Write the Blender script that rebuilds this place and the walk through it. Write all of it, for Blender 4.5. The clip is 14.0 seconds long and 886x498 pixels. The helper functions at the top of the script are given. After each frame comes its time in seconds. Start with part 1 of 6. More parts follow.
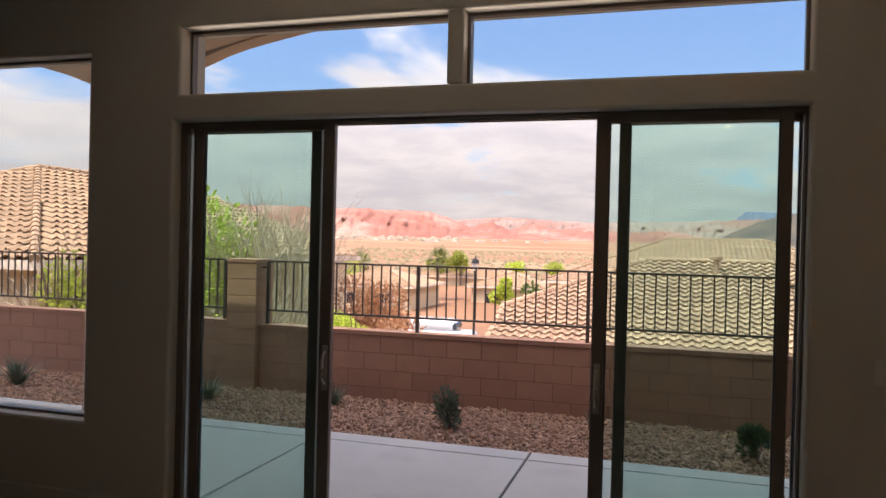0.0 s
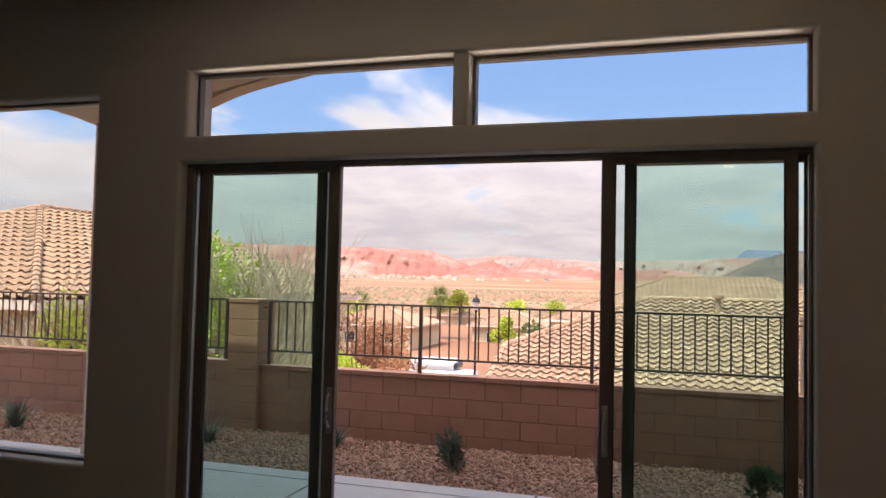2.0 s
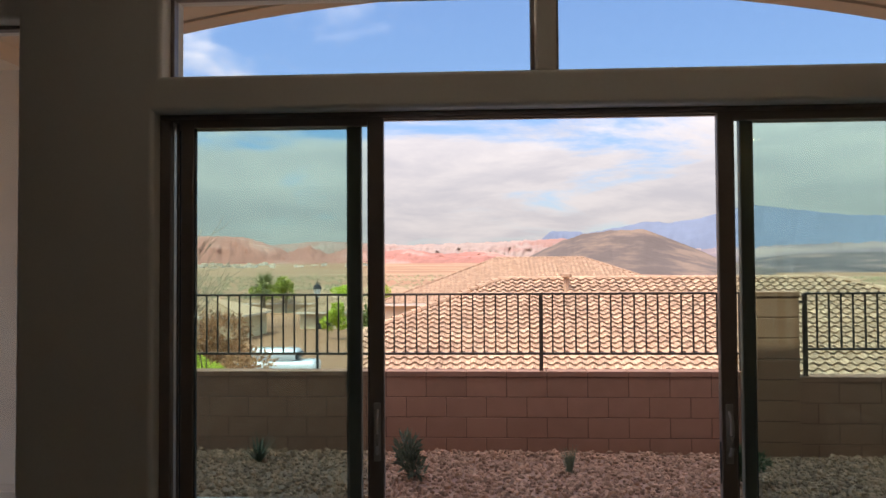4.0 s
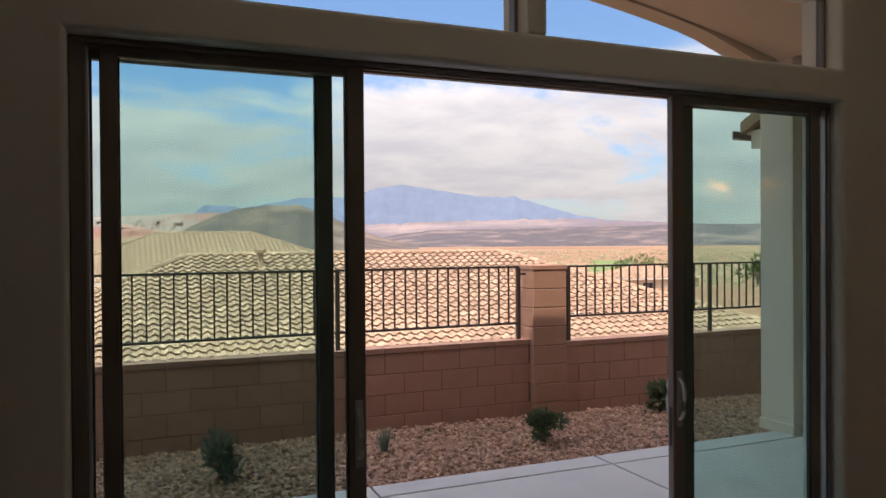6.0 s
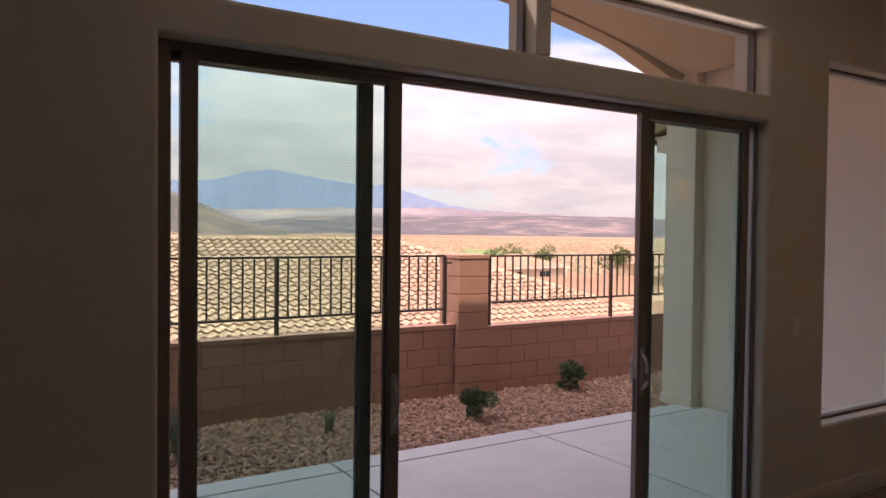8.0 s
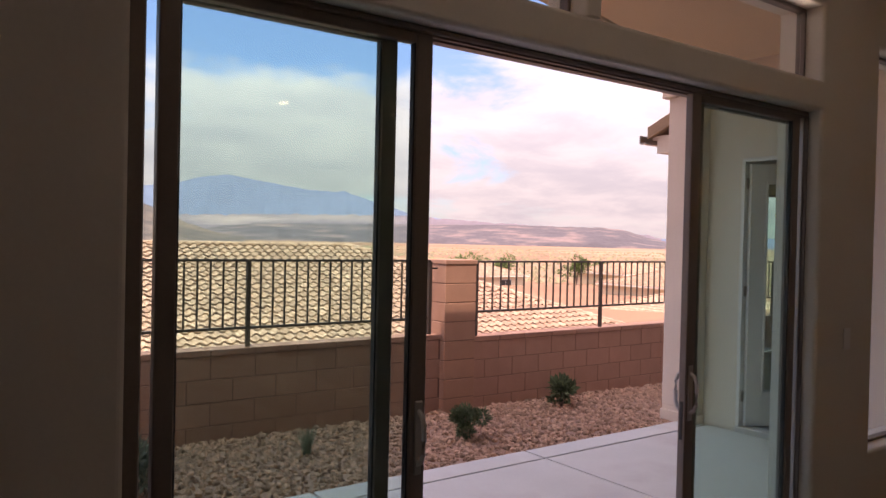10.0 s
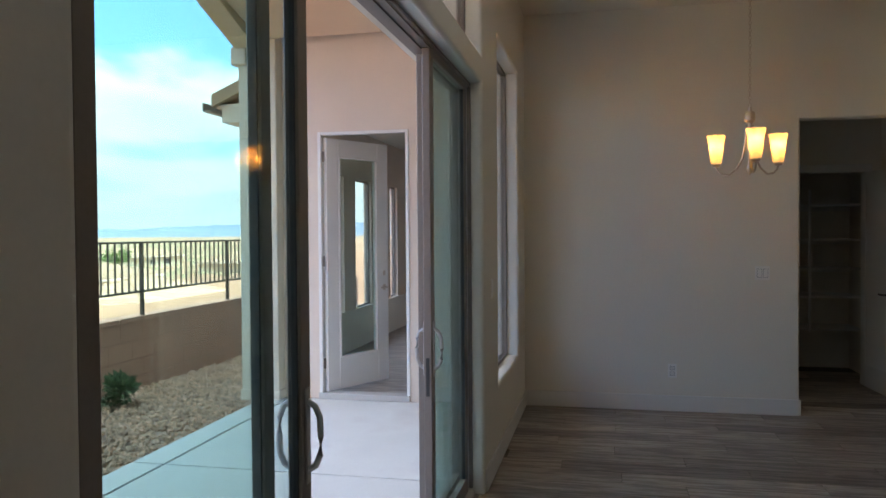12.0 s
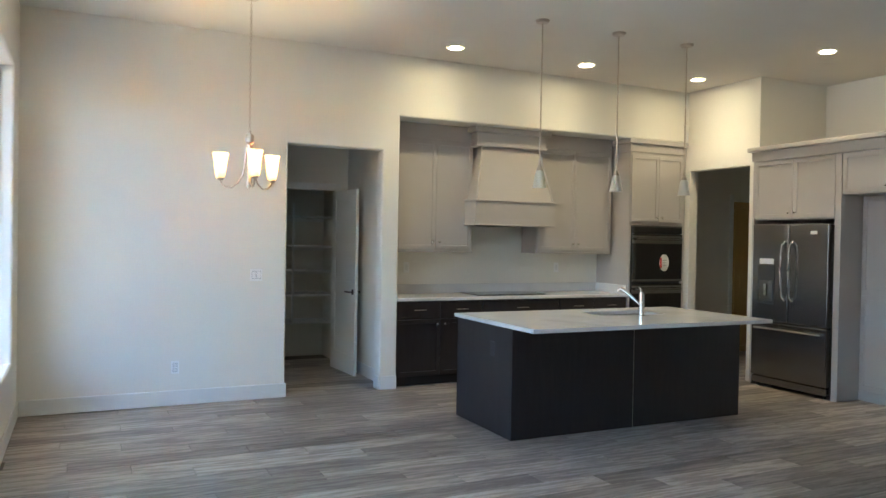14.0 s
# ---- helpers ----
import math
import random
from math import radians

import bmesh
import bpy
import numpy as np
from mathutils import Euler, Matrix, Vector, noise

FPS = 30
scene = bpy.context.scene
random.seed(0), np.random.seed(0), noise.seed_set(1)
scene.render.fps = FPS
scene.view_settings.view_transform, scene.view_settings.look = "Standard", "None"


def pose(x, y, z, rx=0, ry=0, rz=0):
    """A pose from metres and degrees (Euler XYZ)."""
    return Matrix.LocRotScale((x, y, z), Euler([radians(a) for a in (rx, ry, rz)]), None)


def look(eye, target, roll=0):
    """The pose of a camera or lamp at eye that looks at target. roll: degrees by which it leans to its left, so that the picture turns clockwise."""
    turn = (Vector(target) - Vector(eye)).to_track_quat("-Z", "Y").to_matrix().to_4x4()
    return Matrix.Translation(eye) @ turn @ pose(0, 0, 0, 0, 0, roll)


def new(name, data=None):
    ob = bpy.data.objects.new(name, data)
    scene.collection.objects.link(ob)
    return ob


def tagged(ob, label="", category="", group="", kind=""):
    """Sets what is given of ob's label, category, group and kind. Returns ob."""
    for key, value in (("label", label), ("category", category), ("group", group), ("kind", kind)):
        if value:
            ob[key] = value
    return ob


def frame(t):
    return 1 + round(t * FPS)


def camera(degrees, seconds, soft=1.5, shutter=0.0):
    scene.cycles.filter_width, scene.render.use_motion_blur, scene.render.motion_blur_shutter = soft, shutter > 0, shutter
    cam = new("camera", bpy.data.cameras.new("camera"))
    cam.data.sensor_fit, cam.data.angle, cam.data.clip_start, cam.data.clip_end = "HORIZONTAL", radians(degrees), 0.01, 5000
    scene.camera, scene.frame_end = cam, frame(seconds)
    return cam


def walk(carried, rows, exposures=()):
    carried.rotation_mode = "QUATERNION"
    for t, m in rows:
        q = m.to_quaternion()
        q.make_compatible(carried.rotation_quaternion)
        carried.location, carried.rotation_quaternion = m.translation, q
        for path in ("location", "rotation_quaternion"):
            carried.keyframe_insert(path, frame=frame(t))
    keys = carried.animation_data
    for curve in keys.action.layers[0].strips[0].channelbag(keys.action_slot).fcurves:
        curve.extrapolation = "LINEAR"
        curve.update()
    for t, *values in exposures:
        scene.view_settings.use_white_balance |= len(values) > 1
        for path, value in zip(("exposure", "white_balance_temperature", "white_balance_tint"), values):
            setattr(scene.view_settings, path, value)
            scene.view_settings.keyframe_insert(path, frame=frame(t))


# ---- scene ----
cam = camera(61.1, 14.0)
PATH = [
    (0, (3.002, -3.864, 1.747), (2.426, -1.949, 1.735), 1.4),
    (0.5, (2.993, -3.86, 1.751), (2.395, -1.952, 1.785), 1.4),
    (1, (2.99, -3.873, 1.761), (2.378, -1.97, 1.83), 1.4),
    (1.5, (2.989, -3.876, 1.762), (2.38, -1.973, 1.853), 1.4),
    (2, (2.97, -3.863, 1.757), (2.392, -1.951, 1.848), 1.3),
    (2.5, (2.758, -3.796, 1.735), (2.247, -1.864, 1.81), 1.1),
    (4.8, (0.99, -2.859, 1.754), (1.243, -0.876, 1.804), -1.1),
    (5, (0.862, -2.762, 1.764), (1.218, -0.795, 1.807), -1.2),
    (5.5, (0.537, -2.662, 1.763), (1.129, -0.752, 1.774), -0.9),
    (6, (0.302, -2.697, 1.753), (1.079, -0.854, 1.736), -0.4),
    (6.5, (0.057, -2.771, 1.767), (0.961, -0.988, 1.736), 0.1),
    (7, (-0.215, -2.744, 1.756), (0.768, -1.002, 1.717), 0.4),
    (7.5, (-0.39, -2.733, 1.765), (0.644, -1.022, 1.729), 0.5),
    (7.7, (-0.461, -2.754, 1.775), (0.596, -1.057, 1.73), 0.6),
    (10, (-0.355, -2.081, 1.715), (0.816, -0.46, 1.69), 1.3),
    (10.5, (-0.396, -1.64, 1.68), (0.91, -0.126, 1.66), 0.8),
    (11, (-0.521, -1.242, 1.632), (1.015, 0.039, 1.609), 0.1),
    (11.5, (-0.645, -0.924, 1.617), (1.135, -0.012, 1.578), -0.5),
    (12, (-0.776, -0.700, 1.565), (1.179, -0.281, 1.522), -0.4),
    (12.5, (-1.073, -0.552, 1.556), (0.924, -0.645, 1.501), 0.3),
    (13, (-1.246, -0.522, 1.577), (0.705, -0.955, 1.516), 0.8),
    (13.5, (-1.317, -0.506, 1.595), (0.565, -1.18, 1.546), 1.1),
    (14, (-1.314, -0.5, 1.577), (0.489, -1.365, 1.552), 1.0),
]
walk(cam, [(t, look(eye, target, roll)) for t, eye, target, roll in PATH], [(0, 2.3, 7950, 20), (2.5, 2.3, 7950, 22), (4.8, 2.15, 7600, 15), (6, 2.15, 7700, 16), (7.5, 2.45, 8200, 29), (10, 2.45, 8250, 34), (11, 2.55, 8300, 36), (11.5, 2.95, 7700, 40), (12.0, 3.5, 6600, 8), (12.5, 4.4, 6000, 5), (13, 5.05, 5750, 3), (14, 5.5, 5650, 0)])

# ---- world, sun ----
CLOUD_LIT, CLOUD_GREY, CLOUD_LOW = (8.7, 9.1, 10.1), (6.6, 7.1, 8.4), 0.315
CLEAR_TINT, HAZE, CLOUD_SHIFT = (0.19, 0.25, 0.33), (0.72, 0.74, 0.80), (0.4, 0.0, 0.0)
SUN_EL, SUN_AZ = radians(65), radians(218)   # azimuth clockwise from +y
sun_dir = Vector((math.sin(SUN_AZ) * math.cos(SUN_EL), math.cos(SUN_AZ) * math.cos(SUN_EL), math.sin(SUN_EL)))
world = bpy.data.worlds.new("daylight")
scene.world = world
world.use_nodes = True
wt = world.node_tree
wn = wt.nodes
bg = wn["Background"]
sky = wn.new("ShaderNodeTexSky")
sky.sky_type, sky.sun_disc = "NISHITA", False
sky.sun_elevation, sky.sun_rotation = SUN_EL, SUN_AZ
sky.air_density, sky.dust_density, sky.ozone_density = 1.0, 0.6, 1.5
wtc = wn.new("ShaderNodeTexCoord")
sep = wn.new("ShaderNodeSeparateXYZ")
wt.links.new(wtc.outputs["Generated"], sep.inputs[0])


def wmath(op, a, b=None):
    n = wn.new("ShaderNodeMath")
    n.operation = op
    for i, v in enumerate((a, b)):
        if v is None:
            continue
        if isinstance(v, (int, float)):
            n.inputs[i].default_value = v
        else:
            wt.links.new(v, n.inputs[i])
    return n.outputs[0]


def wramp(v, lo, hi, a=0.0, b=1.0):
    """A smooth step of a value from a to b."""
    n = wn.new("ShaderNodeMapRange")
    n.interpolation_type = "SMOOTHSTEP"
    n.inputs[1].default_value, n.inputs[2].default_value = lo, hi
    n.inputs[3].default_value, n.inputs[4].default_value = a, b
    wt.links.new(v, n.inputs[0])
    return n.outputs[0]


def wmix(fac, a, b, blend="MIX"):
    n = wn.new("ShaderNodeMix")
    n.data_type, n.blend_type = "RGBA", blend
    for i, v in ((0, fac), (6, a), (7, b)):
        if isinstance(v, (int, float)):
            n.inputs[i].default_value = v
        elif isinstance(v, tuple):
            n.inputs[i].default_value = (*v, 1)
        else:
            wt.links.new(v, n.inputs[i])
    return n.outputs[2]


def wnoise(vec, scale, detail, rough, twist, shift):
    m, n = wn.new("ShaderNodeMapping"), wn.new("ShaderNodeTexNoise")
    m.inputs["Location"].default_value = shift
    n.inputs["Scale"].default_value, n.inputs["Detail"].default_value = scale, detail
    n.inputs["Roughness"].default_value, n.inputs["Distortion"].default_value = rough, twist
    wt.links.new(vec, m.inputs[0])
    wt.links.new(m.outputs[0], n.inputs["Vector"])
    return n.outputs["Fac"]


# clouds lie on a plane overhead: a bank along the horizon, open blue with wisps above it
rise = wmath("MAXIMUM", sep.outputs[2], 0.0)
up = wmath("ADD", rise, 0.17)
comb = wn.new("ShaderNodeCombineXYZ")
wt.links.new(wmath("DIVIDE", sep.outputs[0], up), comb.inputs[0])
wt.links.new(wmath("DIVIDE", sep.outputs[1], up), comb.inputs[1])
deck = comb.outputs[0]
bank = wmath("ADD", wramp(rise, 0.12, 0.26, 0.17, -0.015), wramp(rise, 0.35, 0.8, 0.0, 0.10))
mass = wmath("ADD", wnoise(deck, 0.85, 9, 0.60, 0.5, CLOUD_SHIFT), bank)
cover = wmath("MULTIPLY", wramp(mass, 0.50, 0.64), 0.96)
haze = wramp(rise, 0.0, 0.11, 0.62, 0.0)
lumps = wnoise(deck, 1.7, 8, 0.6, 0.3, (5.3, 1.7, 0))
thick = wramp(wmath("ADD", wmath("MULTIPLY", lumps, 0.7), wmath("MULTIPLY", mass, 0.3)), 0.43, 0.68)
ccol = wmix(thick, CLOUD_LIT, CLOUD_GREY)
clear = wmix(1.0, sky.outputs[0], CLEAR_TINT, "MULTIPLY")
grade = wmath("DIVIDE", wmath("ADD", wmath("MULTIPLY", wmath("POWER", rise, 2.0), 4.4), CLOUD_LOW), 3.3)
lit = wmix(1.0, ccol, grade, "MULTIPLY")
dimmed = wmix(1.0, clear, wramp(rise, 0.0, 0.4, 0.62, 1.0), "MULTIPLY")
hazed = wmix(haze, dimmed, HAZE)
wt.links.new(wmix(cover, hazed, lit), bg.inputs[0])
bg.inputs[1].default_value = 0.18

sun = new("sun", bpy.data.lights.new("sun", "SUN"))
sun.data.energy, sun.data.angle, sun.data.color = 0.9, radians(0.53), (1.0, 0.95, 0.87)
sun.matrix_world = look(sun_dir * 60, (0, 0, 0))



def opening_fill(name, x0, x1, z0, z1, y, watts, rise_deg, spread_deg):
    """Added lamp in an opening, for daylight thrown up off the patio and garden."""
    ld = bpy.data.lights.new(name, "AREA")
    ld.shape, ld.size, ld.size_y = "RECTANGLE", x1 - x0, z1 - z0
    ld.energy, ld.color, ld.spread = watts, (1.0, 0.96, 0.93), radians(spread_deg)
    lo = new(name, ld)
    c, a = Vector(((x0 + x1) / 2, y, (z0 + z1) / 2)), radians(rise_deg)
    lo.matrix_world = look(c, c + Vector((0, -math.cos(a), math.sin(a))))
    return lo


# fill lamp added in the transom to lift the light on ceiling and walls
opening_fill("transom_daylight", 0.25, 3.55, 2.66, 2.96, 0.06, 1.35, 30, 72)


# ---- materials ----
def material(name, color, rough=0.6, metal=0.0, vary=0.12, scale=6.0, fine=90.0, bump=0.0, bump_scale=None, second=None, amount=0.5, per_piece=0.0, stretch=(1, 1, 1), spec=0.5, coat=0.0, world_space=True, thin=0.0):
    """Principled surface with colour variation at two scales, optional second colour in stains and fine relief."""
    m = bpy.data.materials.new(name)
    m.use_nodes = True
    nt = m.node_tree
    p = nt.nodes["Principled BSDF"]
    p.inputs["Roughness"].default_value, p.inputs["Metallic"].default_value = rough, metal
    p.inputs["Specular IOR Level"].default_value = spec
    p.inputs["Coat Weight"].default_value = coat
    if world_space:
        g = nt.nodes.new("ShaderNodeNewGeometry")
        vec = g.outputs["Position"]
    else:
        g = nt.nodes.new("ShaderNodeTexCoord")
        vec = g.outputs["Object"]
    mp = nt.nodes.new("ShaderNodeMapping")
    mp.inputs["Scale"].default_value = stretch
    nt.links.new(vec, mp.inputs[0])
    info = nt.nodes.new("ShaderNodeObjectInfo")
    if per_piece:
        sh = nt.nodes.new("ShaderNodeVectorMath")
        sh.operation = "MULTIPLY"
        sh.inputs[1].default_value = (17, 13, 11)
        cx = nt.nodes.new("ShaderNodeCombineXYZ")
        for i in range(3):
            nt.links.new(info.outputs["Random"], cx.inputs[i])
        nt.links.new(cx.outputs[0], sh.inputs[0])
        nt.links.new(sh.outputs[0], mp.inputs["Location"])
    a = nt.nodes.new("ShaderNodeTexNoise")
    a.inputs["Scale"].default_value, a.inputs["Detail"].default_value = scale, 4
    b = nt.nodes.new("ShaderNodeTexNoise")
    b.inputs["Scale"].default_value, b.inputs["Detail"].default_value = fine, 3
    nt.links.new(mp.outputs[0], a.inputs["Vector"])
    nt.links.new(mp.outputs[0], b.inputs["Vector"])
    mul = nt.nodes.new("ShaderNodeMath")
    mul.operation = "ADD"
    nt.links.new(a.outputs["Fac"], mul.inputs[0])
    nt.links.new(b.outputs["Fac"], mul.inputs[1])
    rng = nt.nodes.new("ShaderNodeMapRange")
    rng.inputs[1].default_value, rng.inputs[2].default_value = 0.6, 1.4
    rng.inputs[3].default_value, rng.inputs[4].default_value = 1 - vary, 1 + vary
    nt.links.new(mul.outputs[0], rng.inputs[0])
    src = None
    if second:
        mx = nt.nodes.new("ShaderNodeMix")
        mx.data_type = "RGBA"
        mx.inputs[6].default_value, mx.inputs[7].default_value = (*color, 1), (*second, 1)
        r2 = nt.nodes.new("ShaderNodeMapRange")
        r2.inputs[1].default_value, r2.inputs[2].default_value = 0.62 - 0.25 * amount, 0.78 - 0.25 * amount
        nt.links.new(a.outputs["Fac"], r2.inputs[0])
        nt.links.new(r2.outputs[0], mx.inputs[0])
        src = mx.outputs[2]
    hsv = nt.nodes.new("ShaderNodeHueSaturation")
    hsv.inputs["Color"].default_value = (*color, 1)
    if src:
        nt.links.new(src, hsv.inputs["Color"])
    val = rng.outputs[0]
    if per_piece:
        pr = nt.nodes.new("ShaderNodeMapRange")
        pr.inputs[3].default_value, pr.inputs[4].default_value = 1 - per_piece, 1 + per_piece
        nt.links.new(info.outputs["Random"], pr.inputs[0])
        isl = nt.nodes.new("ShaderNodeMapRange")
        isl.inputs[3].default_value, isl.inputs[4].default_value = 1 - per_piece, 1 + per_piece
        gi = nt.nodes.new("ShaderNodeNewGeometry")
        nt.links.new(gi.outputs["Random Per Island"], isl.inputs[0])
        t1 = nt.nodes.new("ShaderNodeMath")
        t1.operation = "MULTIPLY"
        nt.links.new(val, t1.inputs[0])
        nt.links.new(pr.outputs[0], t1.inputs[1])
        t2 = nt.nodes.new("ShaderNodeMath")
        t2.operation = "MULTIPLY"
        nt.links.new(t1.outputs[0], t2.inputs[0])
        nt.links.new(isl.outputs[0], t2.inputs[1])
        val = t2.outputs[0]
    nt.links.new(val, hsv.inputs["Value"])
    nt.links.new(hsv.outputs[0], p.inputs["Base Color"])
    if thin:
        tl, ad = nt.nodes.new("ShaderNodeBsdfTranslucent"), nt.nodes.new("ShaderNodeMixShader")
        ad.inputs[0].default_value = thin
        nt.links.new(hsv.outputs[0], tl.inputs[0])
        nt.links.new(p.outputs[0], ad.inputs[1])
        nt.links.new(tl.outputs[0], ad.inputs[2])
        nt.links.new(ad.outputs[0], nt.nodes["Material Output"].inputs[0])
    if bump:
        bn = nt.nodes.new("ShaderNodeTexNoise")
        bn.inputs["Scale"].default_value, bn.inputs["Detail"].default_value = bump_scale or fine, 4
        nt.links.new(mp.outputs[0], bn.inputs["Vector"])
        bp = nt.nodes.new("ShaderNodeBump")
        bp.inputs["Strength"].default_value, bp.inputs["Distance"].default_value = bump, 0.01
        nt.links.new(bn.outputs["Fac"], bp.inputs["Height"])
        nt.links.new(bp.outputs[0], p.inputs["Normal"])
    return m


def glass_material(name, tint, gloss_rough=0.0):
    m = bpy.data.materials.new(name)
    m.use_nodes = True
    nt = m.node_tree
    nt.nodes.remove(nt.nodes["Principled BSDF"])
    out = nt.nodes["Material Output"]
    tr, gl = nt.nodes.new("ShaderNodeBsdfTransparent"), nt.nodes.new("ShaderNodeBsdfGlossy")
    tr.inputs[0].default_value = (*tint, 1)
    gl.inputs["Roughness"].default_value = gloss_rough
    lw, mx = nt.nodes.new("ShaderNodeLayerWeight"), nt.nodes.new("ShaderNodeMixShader")
    lw.inputs[0].default_value = 0.5
    pw, sc = nt.nodes.new("ShaderNodeMath"), nt.nodes.new("ShaderNodeMath")
    pw.operation, pw.inputs[1].default_value = "POWER", 5.0
    sc.operation, sc.inputs[1].default_value, sc.inputs[2].default_value = "MULTIPLY_ADD", 0.75, 0.025
    nt.links.new(lw.outputs["Facing"], pw.inputs[0])
    nt.links.new(pw.outputs[0], sc.inputs[0])
    nt.links.new(sc.outputs[0], mx.inputs[0])
    nt.links.new(tr.outputs[0], mx.inputs[1])
    nt.links.new(gl.outputs[0], mx.inputs[2])
    nt.links.new(mx.outputs[0], out.inputs[0])
    return m


def glow_material(name, color, strength):
    m = bpy.data.materials.new(name)
    m.use_nodes = True
    p = m.node_tree.nodes["Principled BSDF"]
    p.inputs["Base Color"].default_value = (*color, 1)
    p.inputs["Emission Color"].default_value = (*color, 1)
    p.inputs["Emission Strength"].default_value = strength
    return m


def frosted_material(name, color, strength=0.0):
    m = bpy.data.materials.new(name)
    m.use_nodes = True
    nt = m.node_tree
    p = nt.nodes["Principled BSDF"]
    p.inputs["Base Color"].default_value = (*color, 1)
    p.inputs["Roughness"].default_value = 0.5
    tl, ad = nt.nodes.new("ShaderNodeBsdfTranslucent"), nt.nodes.new("ShaderNodeMixShader")
    tl.inputs[0].default_value = (*color, 1)
    ad.inputs[0].default_value = 0.5
    nt.links.new(p.outputs[0], ad.inputs[1])
    nt.links.new(tl.outputs[0], ad.inputs[2])
    nt.links.new(ad.outputs[0], nt.nodes["Material Output"].inputs[0])
    if strength:
        p.inputs["Emission Color"].default_value = (1, 0.72, 0.36, 1)
        p.inputs["Emission Strength"].default_value = strength
    return m


M_WALL = material("wall_paint", (0.78, 0.745, 0.665), 0.75, vary=0.03, scale=1.3, fine=60, bump=0.06, bump_scale=70)
M_CEIL = material("ceiling_paint", (0.70, 0.66, 0.59), 0.85, vary=0.03, scale=2, bump=0.15, bump_scale=45)
M_TRIM = material("white_trim_paint", (0.74, 0.73, 0.70), 0.45, vary=0.02, scale=3)
M_PLANK = material("grey_wood_tile", (0.36, 0.315, 0.275), 0.42, vary=0.36, scale=3.2, fine=22, bump=0.08, second=(0.17, 0.145, 0.125), amount=0.85, per_piece=0.36, stretch=(9, 0.9, 1), spec=0.4)
M_GROUT = material("floor_grout", (0.13, 0.115, 0.10), 0.9, vary=0.08)
M_BRONZE = material("bronze_aluminium_frame", (0.23, 0.195, 0.17), 0.40, 0.0, vary=0.08, scale=5)
M_ALU = material("brushed_aluminium", (0.50, 0.48, 0.46), 0.38, 0.25, vary=0.06, scale=8)
M_GLASS = glass_material("tinted_window_glass", (0.85, 0.94, 0.915))
M_CLEAR = glass_material("clear_window_glass", (0.93, 0.955, 0.945))
M_STUCCO = material("cream_stucco", (0.70, 0.60, 0.50), 0.9, vary=0.06, scale=1.5, fine=120, bump=0.35, bump_scale=160)
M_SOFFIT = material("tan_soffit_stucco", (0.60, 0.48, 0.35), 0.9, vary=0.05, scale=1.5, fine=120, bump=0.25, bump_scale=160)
M_SLAB = material("broom_finished_concrete", (0.56, 0.56, 0.535), 0.85, vary=0.10, scale=1.6, fine=140, bump=0.10, bump_scale=220, second=(0.49, 0.475, 0.46), amount=0.35)
M_JOINT = material("dark_joint", (0.10, 0.09, 0.085), 0.95)
M_BLOCK = material("red_brown_concrete_block", (0.35, 0.195, 0.140), 0.92, vary=0.12, scale=5, fine=150, bump=0.35, bump_scale=140, per_piece=0.06)
M_MORTAR = material("block_mortar", (0.15, 0.085, 0.065), 0.95, vary=0.1)
M_PILBLOCK = material("orange_brown_pillar_block", (0.36, 0.20, 0.135), 0.92, vary=0.10, scale=5, fine=150, bump=0.3, bump_scale=140, per_piece=0.05)
M_GRAVEL = material("pink_crushed_gravel", (0.58, 0.365, 0.25), 0.9, vary=0.15, scale=30, fine=200, per_piece=0.38)
M_BED = material("gravel_bed_soil", (0.36, 0.22, 0.155), 0.95, vary=0.25, scale=14, fine=90, bump=0.6, bump_scale=60)
M_RAIL = material("dark_bronze_painted_steel", (0.040, 0.030, 0.026), 0.5, 0.3, vary=0.1)
M_TILE = material("tan_concrete_roof_tile", (0.36, 0.225, 0.145), 0.85, vary=0.16, scale=3, fine=60, bump=0.2, second=(0.42, 0.285, 0.19), amount=0.5, per_piece=0.15)
M_TILE_RED = material("brown_clay_roof_tile", (0.36, 0.235, 0.145), 0.85, vary=0.16, scale=3, fine=60, per_piece=0.10)
M_HOUSE = material("neighbour_cream_stucco", (0.62, 0.50, 0.33), 0.9, vary=0.05, scale=1.0, fine=60, bump=0.2)
M_DARKWIN = material("dark_window_opening", (0.03, 0.035, 0.04), 0.15, vary=0.05)
M_CABW = material("warm_grey_painted_wood", (0.45, 0.415, 0.385), 0.45, vary=0.03, scale=3)
M_CABD = material("espresso_stained_wood", (0.022, 0.017, 0.016), 0.42, vary=0.3, scale=6, fine=80, stretch=(4, 4, 0.5), spec=0.4)
M_KICK = material("black_toe_kick", (0.012, 0.010, 0.010), 0.7)
M_QUARTZ = material("white_veined_quartz", (0.74, 0.73, 0.71), 0.16, vary=0.04, scale=1.6, fine=9, second=(0.60, 0.585, 0.57), amount=0.35, spec=0.5)
M_STEEL = material("black_stainless_steel", (0.25, 0.24, 0.232), 0.24, 0.95, vary=0.06, scale=3, stretch=(1, 1, 14))
M_CHROME = material("polished_nickel", (0.68, 0.66, 0.63), 0.16, 1.0, vary=0.03)
M_NICKEL = material("brushed_nickel", (0.55, 0.48, 0.40), 0.3, 1.0, vary=0.04)
M_BLACKGL = material("black_oven_glass", (0.006, 0.006, 0.007), 0.06, vary=0.02, spec=0.6)
M_PLASTIC = material("white_plastic_plate", (0.84, 0.83, 0.80), 0.35, vary=0.02)
M_SLOT = material("dark_slot", (0.05, 0.05, 0.05), 0.6)
M_GREYLABEL = material("grey_print", (0.35, 0.35, 0.36), 0.6)
